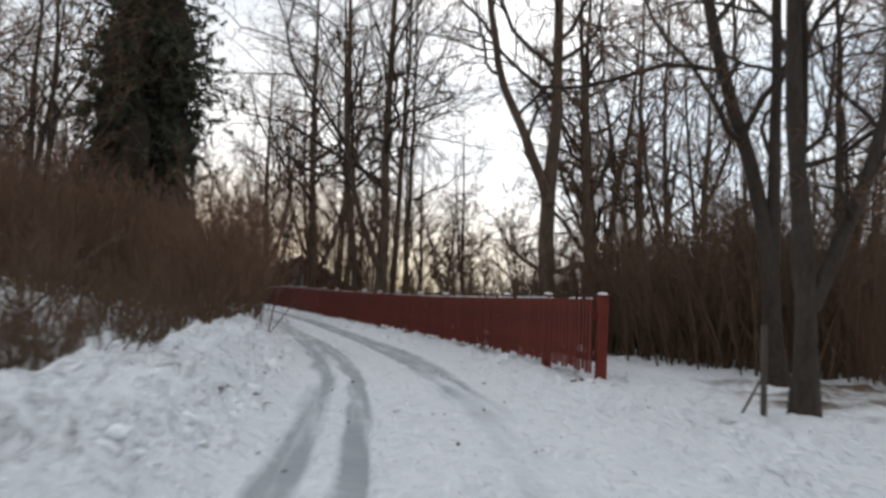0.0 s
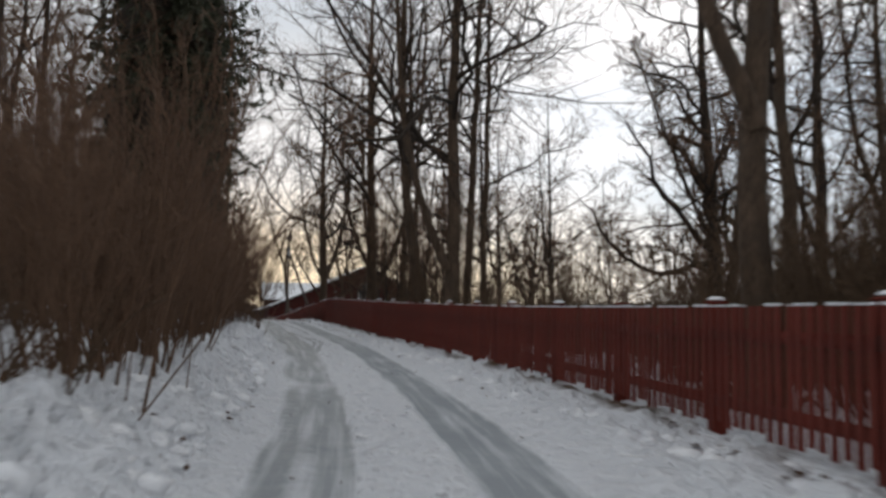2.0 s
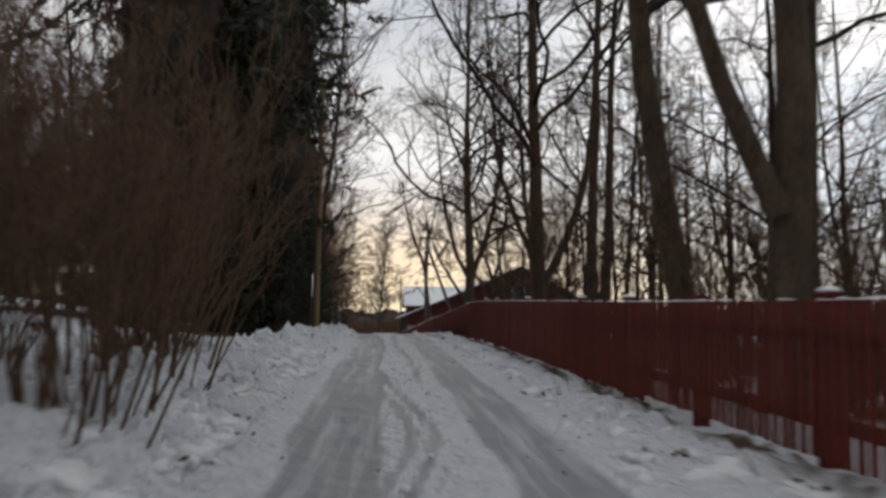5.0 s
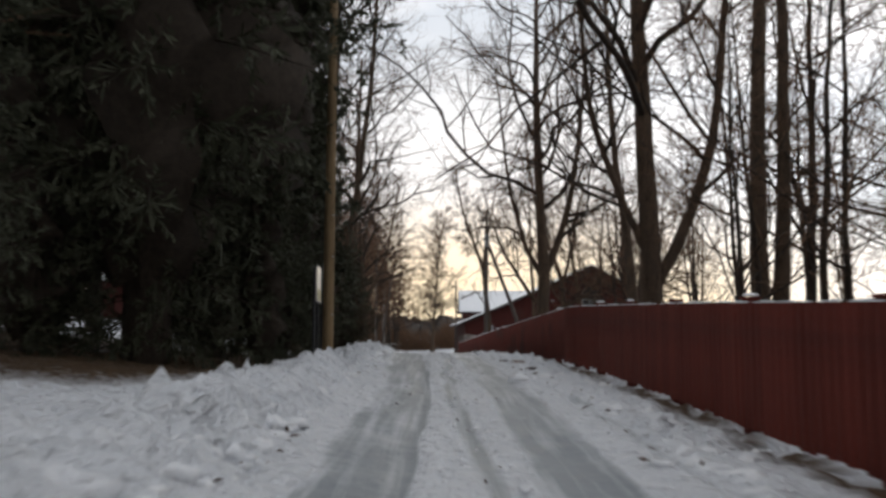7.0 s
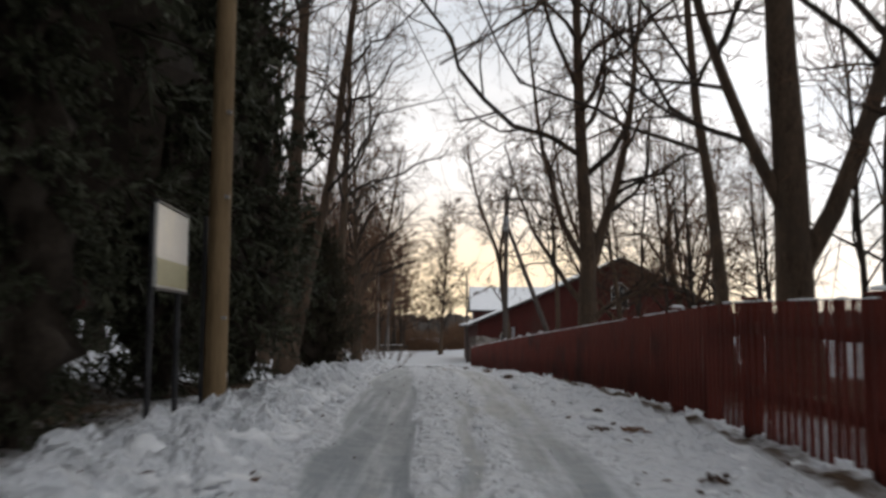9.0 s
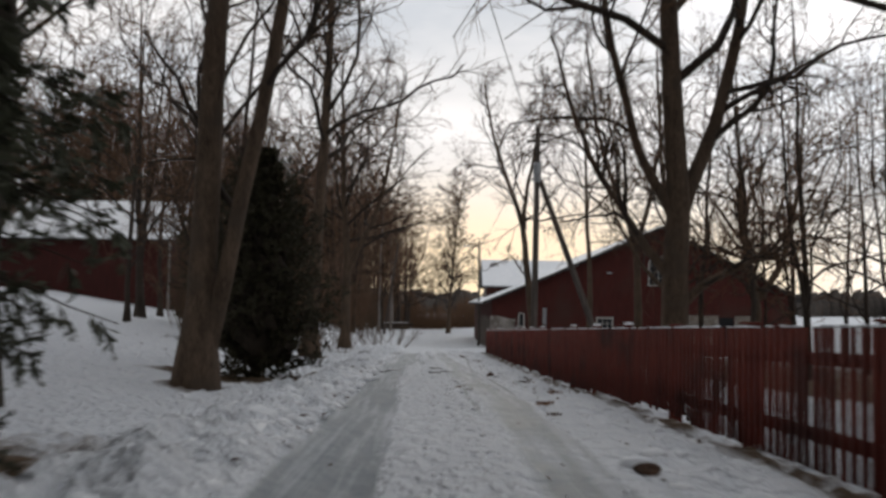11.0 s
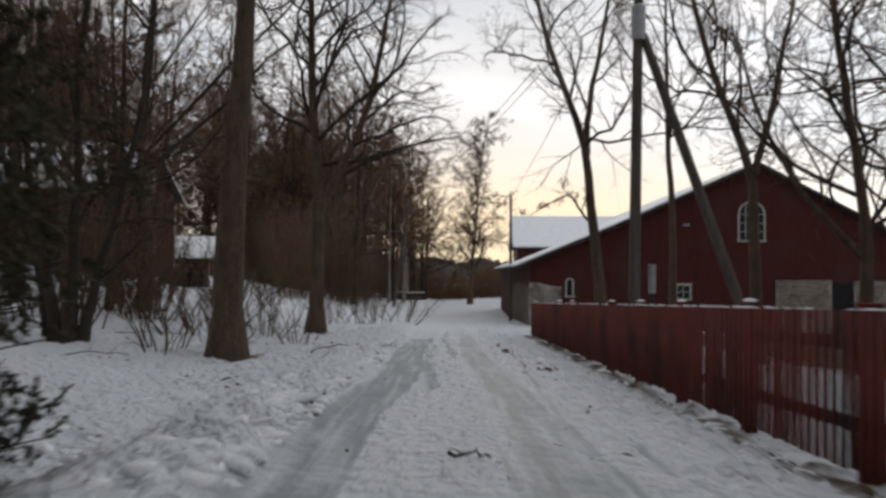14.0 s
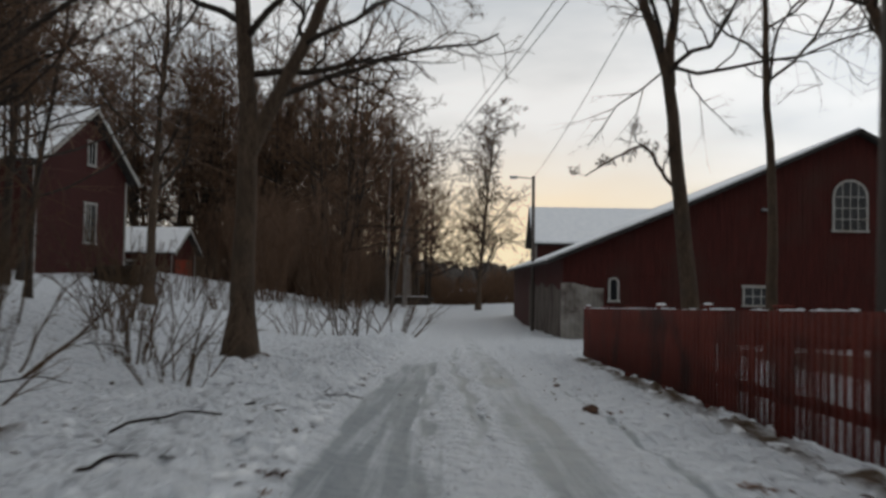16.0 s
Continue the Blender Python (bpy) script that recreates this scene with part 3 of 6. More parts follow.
def build_fence():
    fence = thing("picket_fence", (0, 0, 0), "long red-painted wooden picket fence with snow on its tops", "fence")
    bays = int(round((FENCE_Y1 - FENCE_Y0) / BAY))
    post_y = [FENCE_Y0 + (FENCE_Y1 - FENCE_Y0) * i / bays for i in range(bays + 1)]
    bm = bmesh.new()
    add_box(bm, (-0.075, -0.075, -0.6), (0.075, 0.075, FENCE_H + 0.02), 0.008)
    add_box(bm, (-0.09, -0.09, FENCE_H + 0.02), (0.09, 0.09, FENCE_H + 0.045), 0.006)
    post_mesh = bm_mesh("post", bm, FENCE_RED)
    cap = bmesh.new()
    bmesh.ops.create_icosphere(cap, subdivisions=2, radius=0.08)
    for v in cap.verts:
        v.co.z = v.co.z * 0.42 if v.co.z > 0 else v.co.z * 0.08
        v.co += Vector((noise.noise(v.co * 9), noise.noise(v.co * 9 + Vector((5, 0, 0))), 0)) * 0.02
    cap_mesh = bm_mesh("snow_cap", cap, SNOW)
    for i, y in enumerate(post_y):
        x, z = float(fence_x(y)) + 0.135, float(fence_z(y))
        p = part("post", post_mesh, fence)
        p.matrix_basis = pose(x, y, z, random.uniform(-0.8, 0.8), random.uniform(-1, 1), fence_dir(y))
        if random.random() < 0.55:
            c = part("snow_cap", cap_mesh, p, "small cap of white snow")
            c.matrix_basis = pose(0, 0, FENCE_H + 0.06, 0, 0, random.uniform(0, 360)) @ Matrix.Scale(random.uniform(0.75, 1.15), 4)
    snow_v, snow_f = [], []
    for i in range(bays):
        y0, y1 = post_y[i], post_y[i + 1]
        for name, h, wide, high, off in (("rail", 0.38, 0.045, 0.11, 0.036), ("rail", 1.02, 0.045, 0.11, 0.036)):
            a = (float(fence_x(y0)) + off, y0 + 0.004, float(fence_z(y0)) + h + random.uniform(-0.01, 0.01))
            b = (float(fence_x(y1)) + off, y1 - 0.004, float(fence_z(y1)) + h + random.uniform(-0.01, 0.01))
            part(name, mesh_of(name, *beam(a, b, wide, high), FENCE_RED), fence)
    slat_meshes = {}
    for drop in (0.0, 0.06, 0.12, 0.18):
        slat_meshes[drop] = []
        for k in range(4):
            bm = bmesh.new()
            w = random.uniform(0.0445, 0.0495)
            add_box(bm, (-0.011, -w, 0.16 - drop + random.uniform(-0.03, 0.025)), (0.011, w, FENCE_H - 0.015))
            slat_meshes[drop].append(bm_mesh("slat", bm, FENCE_RED))
    rest_v, rest_f = [], []
    y, made = FENCE_Y0 + 0.12, 0
    while y < FENCE_Y1 - 0.1:
        m = pose(float(fence_x(y)), y, float(fence_z(y)), 0, 0, 0) @ pose(0, 0, 0, random.gauss(0, 0.5), 0, fence_dir(y) + random.gauss(0, 1.0))
        if 44 < y < 56.5:       # a stretch of broader, closer boards
            m = m @ Matrix.Diagonal((1, 1.42, 1, 1))
        me = random.choice(slat_meshes[min(slat_meshes, key=lambda d: abs(d + float(fence_foot(y))))])
        if random.random() < 0.74:
            h = random.uniform(0.008, 0.024)
            top = m @ Vector((0, 0, FENCE_H - 0.014))
            v, f = beam(top + m.to_3x3() @ Vector((0, -0.05, h / 2)), top + m.to_3x3() @ Vector((0, 0.05, h / 2)), 0.03, h)
            snow_f.append(f + 8 * len(snow_v))
            snow_v.append(v)
        if y < 61.0:
            part("slat", me, fence).matrix_basis = m
            made += 1
        else:
            v = np.array([m @ q.co for q in me.vertices])
            f = np.array([list(q.vertices) for q in me.polygons])
            rest_f.append(f + sum(len(q) for q in rest_v))
            rest_v.append(v)
        y += 0.166 + random.uniform(-0.012, 0.012)
    ridge = part("snow_ridge", mesh_of("snow_ridge", np.concatenate(snow_v), np.concatenate(snow_f), SNOW), fence, "thin line of snow along the top")
    ridge["kind"] = "stuff"
    rest = part("slats", mesh_of("slats", np.concatenate(rest_v), np.concatenate(rest_f), FENCE_RED), fence)
    rest["kind"] = "stuff"


# ---- bare trees ----
def stem_line(points, steps=14, wobble=0.05, seed=0):
    """A stem through the given local places, resampled, with a little wobble."""
    r = np.random.default_rng(seed)
    p = np.array(points, float)
    d = np.concatenate([[0], np.cumsum(np.linalg.norm(np.diff(p, axis=0), axis=1))])
    t = np.linspace(0, d[-1], steps)
    line = np.stack([np.interp(t, d, p[:, i]) for i in range(3)], axis=1)
    smooth = line.copy()
    smooth[1:-1] = (line[:-2] + 2 * line[1:-1] + line[2:]) / 4
    smooth[1:] += np.cumsum(r.normal(size=(steps - 1, 3)) * [1, 1, 0.2], axis=0) * wobble * 0.5
    return smooth


def bare_tree(name, place, stems, seed, label, limbs=15, branches=9, twigs=7, tips=3, low=0.3, bark=None, sweep=0.05, spread=48, reach=0.34, category="bare tree", kind="", fine=0.007):
    """stems: a list of (places, radius at the foot, radius at the tip). A leafless tree: trunk, limbs and twigs."""
    bark = bark or BARK
    r = np.random.default_rng(seed)
    tree = thing(name, place, label, category, kind=kind)
    trunk, limb_sets, twig_sets = [], [], []
    for k, (pts, r0, r1) in enumerate(stems):
        line = stem_line(pts, 16, 0.06, seed * 10 + k)
        u = np.linspace(0, 1, 16)
        rad = r0 + (r1 - r0) * u ** 0.8
        if pts[0][2] < 0.05:
            rad = rad * (1 + 0.8 * np.exp(-u * np.linalg.norm(line[-1] - line[0]) / 0.35))
            line[0, 2] -= 0.35
        trunk.append(tubes(line[None], rad[None], 12))
        base_low = low if pts[0][2] < 0.05 else 0.12
        share = 1.0 if k == 0 else 0.65
        l1, r1_ = sprout(r, line[None], rad[None], max(int(limbs * share), 5), base_low, spread, reach, 0.08, 0.27, 8 if tips else 5, 0.5)
        l2, r2_ = sprout(r, l1, r1_, branches, 0.2, 46, 0.42, sweep, 0.36, 4 if tips else 2, 0.6)
        l3, r3_ = sprout(r, l2, r2_, twigs, 0.2, 40, 0.45, sweep, 0.22, 1, 0.65)
        limb_sets.append(tubes(l1, r1_, 5 if tips else 4))
        if tips:
            limb_sets.append(tubes(l2, np.maximum(r2_, fine * 1.3), 3))
        else:
            twig_sets.append(spikes(l2, np.maximum(r2_, fine * 1.6)))
        twig_sets.append(spikes(l3, np.maximum(r3_, fine * 1.25)))
        if tips:
            l4, r4_ = sprout(r, l3, r3_, tips, 0.25, 40, 0.55, 0.03, 0.2, 1, 0.7)
            twig_sets.append(spikes(l4, np.maximum(r4_, fine)))
    part("trunk", mesh_of("trunk", *joined(*trunk), bark, True), tree)
    part("crown", mesh_of("crown", *joined(*limb_sets), BARK_DARK if bark is not BIRCH_BARK else TWIG, True), tree)
    part("twig_mass", mesh_of("twig_mass", *joined(*twig_sets), TWIG), tree)
    for o in tree.children:
        if o.name.startswith("twig"):
            o["kind"] = "stuff"
    return tree


def key_tree(x, y, stems, seed, label, tall=1.0, **more):
    stems = [([(px, py, pz if pz < 7 else 7 + (pz - 7) * tall) for px, py, pz in pts], r0, r1) for pts, r0, r1 in stems]
    return bare_tree("bare_tree", (x, y, ground_at(x, y) - 0.05), stems, seed, label, **more)


def build_key_trees():
    # behind the fence
    # the next two take darker bark to paint their contrast against bright sky
    key_tree(6.75, 8.15, [([(0, 0, 0), (0.06, 0, 1.2), (-0.05, 0.05, 2.4), (-0.12, 0.1, 4.5), (-0.1, 0.2, 9), (-0.2, 0.3, 13)], 0.13, 0.03),
                          ([(0.08, 0, 1.3), (0.35, -0.1, 2.0), (0.75, -0.2, 2.8), (1.3, -0.3, 4.4), (1.6, -0.3, 8)], 0.1, 0.03),
                          ([(0.0, 0.05, 1.5), (0.15, 0.2, 3.0), (0.2, 0.3, 5), (0.4, 0.5, 9)], 0.09, 0.03)], 11,
             "many-stemmed bare tree forking low, near the fence end", limbs=16, low=0.3, bark=BARK_DARK, fine=0.006)
    key_tree(9.5, 12.1, [([(0, 0, 0), (-0.15, 0, 2.2), (-0.5, 0.1, 4.0), (-1.1, 0.3, 5.9), (-1.5, 0.4, 8), (-1.8, 0.5, 14)], 0.165, 0.04),
                         ([(-0.1, 0, 2.0), (-0.1, 0.1, 5.3), (0.2, 0.2, 9), (0.1, 0.3, 14)], 0.12, 0.03)], 10,
             "dark bare tree leaning towards the fence", limbs=18, low=0.25, bark=BARK_DARK)
    key_tree(9.0, 20.2, [([(0, 0, 0), (0, 0, 2.6), (0.0, 0, 4.0), (0.2, 0.1, 6), (0.35, 0.2, 10), (0.5, 0.3, 15)], 0.25, 0.05),
                         ([(-0.05, 0, 3.8), (-0.6, 0.1, 5.4), (-1.25, 0.2, 6.6), (-1.7, 0.3, 9), (-2.0, 0.4, 13)], 0.15, 0.03)], 12,
             "tall grey bare tree forking above the fence", low=0.42)
    key_tree(11.9, 23.9, [([(0, 0, 0), (0.05, 0, 3), (-0.1, 0, 7), (-0.25, 0.1, 13)], 0.19, 0.03)], 13, "slender bare tree behind the fence")
    key_tree(16.5, 27.0, [([(0, 0, 0), (0.1, 0, 4), (0.0, 0, 9), (0.3, 0, 13)], 0.15, 0.03), ([(0.05, 0, 3.4), (-0.8, 0, 6), (-1.3, 0, 11)], 0.09, 0.02)], 14, "forked bare tree behind the fence")
    key_tree(24.0, 36.0, [([(0, 0, 0), (-0.1, 0, 5), (0.15, 0, 11), (0.1, 0, 16)], 0.22, 0.03), ([(0, 0, 6), (1.3, 0, 9), (1.8, 0, 14)], 0.12, 0.03)], 15, "bare tree with a spreading crown")
    key_tree(8.75, 42.1, [([(0, 0, 0), (-0.1, 0, 1.5), (-0.55, 0, 3.5), (-0.9, 0, 5.5), (-1.1, 0.1, 10), (-1.3, 0.1, 17)], 0.25, 0.05)], 16, "leaning bare tree close behind the fence", tall=1.35, low=0.25, limbs=18, reach=0.4)
    key_tree(8.95, 39.0, [([(0, 0, 0), (0.05, 0, 3), (0.08, 0, 7), (0.2, 0, 12), (0.3, 0, 18)], 0.29, 0.06),
                          ([(-0.1, 0, 2.6), (-0.7, 0, 3.8), (-1.25, 0.1, 5.6), (-1.9, 0.2, 9), (-2.1, 0.2, 14)], 0.17, 0.03)], 17,
             "thick old bare tree with a strong side limb", tall=1.35, low=0.25, limbs=18, reach=0.4, spread=55)
    key_tree(9.9, 40.8, [([(0, 0, 0), (0.15, 0, 4), (0.3, 0, 9), (0.35, 0, 16)], 0.18, 0.04)], 18, "straight bare tree beside a thicker one", tall=1.4, limbs=20, reach=0.38)
    key_tree(11.3, 43.3, [([(0, 0, 0), (0.05, 0, 5), (0.2, 0, 10), (0.1, 0, 16)], 0.17, 0.03)], 19, "thin straight bare tree", tall=1.4)
    key_tree(10.1, 68.0, [([(0, 0, 0), (0, 0, 4), (-0.15, 0, 8), (-0.3, 0, 13), (-0.3, 0, 19)], 0.42, 0.07),
                          ([(0.15, 0, 2.6), (1.1, 0, 4.3), (2.1, 0, 7), (2.7, 0, 10), (3.2, 0, 16)], 0.22, 0.04),
                          ([(-0.1, 0, 3.6), (-1.0, 0, 5.4), (-2.1, 0, 8), (-2.6, 0, 13)], 0.15, 0.03)], 20,
             "large old bare tree with spreading limbs", tall=1.6, low=0.3, limbs=20, reach=0.4)
    key_tree(11.6, 77.5, [([(0, 0, 0), (-0.3, 0, 4), (-1.0, 0, 9), (-1.3, 0, 16)], 0.25, 0.04)], 21, "bare tree leaning a little", tall=1.6)
    key_tree(10.8, 59.6, [([(0, 0, 0), (0.0, 0, 4), (0.1, 0, 9), (0, 0, 16)], 0.25, 0.05), ([(0.3, 0.1, 0), (0.6, 0.1, 3), (0.8, 0.1, 9), (1.2, 0.1, 15)], 0.22, 0.04)], 22, "pair of bare stems grown from one foot", tall=1.6, low=0.45, reach=0.24)
    key_tree(8.0, 83.4, [([(0, 0, 0), (0, 0, 2.5), (0.1, 0, 4.8), (-0.15, 0, 8), (-0.3, 0, 12), (-0.2, 0, 17)], 0.38, 0.06),
                         ([(0.1, 0, 4.2), (0.9, 0, 6.2), (1.7, 0, 8.4), (2.4, 0, 13)], 0.22, 0.04),
                         ([(-0.1, 0, 2.8), (-1.1, 0, 4.2), (-2.2, 0.2, 5.8), (-3.2, 0.3, 8.2)], 0.12, 0.03),
                         ([(-0.05, 0, 4.4), (-0.9, 0, 6.0), (-1.7, -0.3, 8.6), (-2.3, -0.4, 12)], 0.14, 0.03),
                         ([(0.1, 0, 2.0), (0.8, 0, 2.8), (2.2, 0, 3.4), (3.2, 0, 4.6)], 0.13, 0.03)], 24, "stout bare tree with heavy limbs behind the fence", tall=1.6, low=0.32, limbs=20, reach=0.4)
    key_tree(17.0, 105.3, [([(0, 0, 0), (0, 0, 3.6), (-0.7, 0, 7), (-0.9, 0, 13)], 0.3, 0.04), ([(0, 0, 3.4), (1.4, 0, 5.2), (2.2, 0, 9), (2.4, 0, 13)], 0.2, 0.03)], 25, "forked bare tree in front of the barn", tall=1.3, limbs=20, low=0.2, reach=0.45, spread=55)
    key_tree(12.5, 103.0, [([(0, 0, 0), (0.1, 0, 3), (-0.3, 0, 6), (-0.8, 0, 10), (-1.0, 0, 15)], 0.22, 0.04), ([(0.05, 0, 2.9), (-1.5, 0, 4.6), (-2.7, 0, 6.6), (-3.6, 0, 9.5)], 0.12, 0.03)], 38,
             "bare tree with low spreading limbs before the barn", low=0.2, limbs=20, reach=0.42, spread=55)
    key_tree(6.65, 112.6, [([(0, 0, 0), (-0.35, 0, 2), (-0.65, 0, 5), (-0.85, 0, 7.8), (-1.9, 0, 10.2), (-2.8, 0, 13), (-3.2, 0, 16)], 0.27, 0.05),
                           ([(-0.8, 0, 7.4), (-0.7, 0, 10), (0.1, 0, 13), (0.4, 0, 16)], 0.15, 0.03),
                           ([(-0.6, 0, 4.6), (-1.7, -0.3, 5.8), (-2.6, -0.4, 5.4), (-3.4, -0.5, 4.9)], 0.06, 0.015)], 26,
             "bare tree by the fence end, its stem bent at the fork", low=0.4, limbs=12)
    key_tree(10.6, 119.4, [([(0, 0, 0), (-0.1, 0, 5), (-0.35, 0, 10), (-0.5, 0, 15), (-0.4, 0, 18)], 0.23, 0.04)], 27, "slender bare tree in front of the barn", low=0.45, limbs=11)
    key_tree(12.6, 113.5, [([(0, 0, 0), (0.05, 0, 4), (-0.05, 0, 7.0), (-1.3, 0, 10.0), (-2.4, 0, 13.5), (-3.2, 0, 19)], 0.29, 0.05),
                           ([(0, 0, 6.8), (0.5, 0, 9), (1.0, 0, 12), (2.0, 0, 17)], 0.17, 0.03)], 28, "bare tree forked widely in front of the barn", low=0.4, limbs=15)
    key_tree(24.9, 49.3, [([(0, 0, 0), (0, 0, 3), (-0.15, 0, 6), (-0.5, 0, 11), (-0.6, 0, 17), (-0.5, 0, 23)], 0.46, 0.06),
                          ([(0.5, 0, 0), (0.9, 0, 3), (1.3, 0.1, 5.5), (1.7, 0.2, 9), (2.6, 0.2, 13), (3.2, 0.3, 19)], 0.34, 0.05),
                          ([(-0.1, 0, 4.6), (-1.0, 0, 6.6), (-1.9, 0.2, 9), (-3.2, 0.3, 12.5), (-4.2, 0.3, 15)], 0.14, 0.03),
                          ([(-0.2, 0, 3.2), (-1.6, 0.2, 4.2), (-3.4, 0.3, 4.7), (-5.6, 0.5, 4.5)], 0.11, 0.02)], 41,
             "broad old bare tree with two stems and low spreading limbs", low=0.14, limbs=30, branches=10, twigs=8, tips=3, reach=0.27, spread=62, bark=BARK_DARK, fine=0.011)
    key_tree(20.6, 66.0, [([(0, 0, 0), (-0.1, 0, 1.6), (0.15, 0, 3.6), (0.4, 0, 6), (0.6, 0, 9.2)], 0.2, 0.03),
                          ([(-0.05, 0, 1.2), (-0.9, 0, 3.2), (-1.3, 0, 5.2), (-1.7, 0, 7.6)], 0.13, 0.02),
                          ([(0.1, 0, 2.4), (1.3, 0.1, 4.4), (2.6, 0.2, 5.6), (3.9, 0.2, 6.2)], 0.12, 0.02)], 42,
             "small bare tree with a bushy, many-limbed crown", low=0.16, limbs=22, branches=9, twigs=7, tips=2, reach=0.34, spread=58, bark=BARK_DARK, fine=0.012)
    # beside the lane on the other side
    key_tree(-2.4, 79.0, [([(0, 0, 0), (0.1, 0, 2.4), (0.05, 0, 4.5), (0.2, 0, 8), (0.5, 0, 15), (0.6, 0, 23)], 0.32, 0.06),
                           ([(0.25, 0, 0.9), (0.6, 0, 2.3), (0.95, 0, 4.2), (1.35, 0, 6.5), (1.65, 0, 8.2), (2.2, 0, 13), (2.7, 0, 20)], 0.19, 0.05)], 29, "stout twin-stemmed bare tree beside the lane", tall=1.25, low=0.45, limbs=18, reach=0.24)
    key_tree(-3.3, 72.8, [([(0, 0, 0), (0.1, 0, 4), (0.4, 0, 9), (0.9, 0, 15), (1.3, 0, 22)], 0.24, 0.04), ([(0.1, 0, 3.2), (-0.4, 0, 6), (-0.5, 0, 11), (-0.2, 0, 19)], 0.15, 0.03)], 36,
             "tall dark bare tree rising behind the spruces", low=0.25, limbs=26, reach=0.4, bark=BARK_DARK)
    key_tree(-5.2, 87.5, [([(0, 0, 0), (0.1, 0, 4), (0.2, 0, 9), (0.5, 0, 15), (0.7, 0, 21)], 0.22, 0.04)], 37, "tall straight bare tree beside the lane", low=0.25, limbs=24, reach=0.4)
    key_tree(-3.5, 96.6, [([(0, 0, 0), (0.1, 0, 3), (0.3, 0, 6), (0.45, 0, 10), (0.6, 0, 20)], 0.33, 0.07)], 30, "tall straight grey trunk beside the lane", low=0.4, limbs=22, reach=0.42)
    key_tree(-3.6, 106.3, [([(0, 0, 0), (0.05, 0, 2.5), (0.05, 0, 4.6), (-0.15, 0, 8), (-0.3, 0, 15)], 0.27, 0.05),
                           ([(0.05, 0, 4.0), (0.6, 0, 5.3), (1.5, 0, 7.2), (2.1, 0, 10), (2.6, 0, 14)], 0.17, 0.03)], 31, "dark bare tree forked above head height beside the lane", low=0.35, limbs=24, reach=0.42, spread=55)
    key_tree(-12.4, 122.9, [([(0, 0, 0), (0.1, 0, 4), (0.3, 0, 9), (0.5, 0, 15)], 0.22, 0.04)], 32, "bare tree in front of the red outbuilding")
    key_tree(-6.7, 95.5, [([(0, 0, 0), (-0.5, 0, 2), (-1.1, 0, 5), (-1.5, 0, 9)], 0.13, 0.03), ([(0.2, 0, 0), (0.3, 0, 2.5), (0.2, 0, 6), (0.6, 0, 10)], 0.14, 0.03),
                          ([(0.4, 0.1, 0), (1.0, 0, 2), (1.7, 0, 4.5), (2.0, 0, 8)], 0.11, 0.03), ([(-0.3, 0.3, 0), (-0.9, 0.3, 2.6), (-2.2, 0.4, 5.5), (-2.8, 0.4, 8)], 0.1, 0.02)], 33,
             "clump of dark bare stems grown from one stool", limbs=18, low=0.15, bark=BARK_DARK)
    # the birch at the end of the lane
    bare_tree("birch_tree", (-1.4, 200.0, ground_at(-1.4, 200)), [([(0, 0, 0), (0.3, 0, 6), (0.9, 0, 13), (1.5, 0, 20), (2.4, 0, 26)], 0.3, 0.04)], 35,
              "tall bare birch with hanging twigs at the end of the lane", limbs=64, branches=9, twigs=8, tips=2, low=0.14, bark=BARK, sweep=-0.05, spread=46, reach=0.27, category="birch tree", fine=0.02)


def before_shed(x, y):
    """1 in the clearing that opens from the lane to the outbuilding, else 0."""
    return int(118 < y < 157 and -0.56 < (x - 1.5) / (y - 89.5) < -0.3)


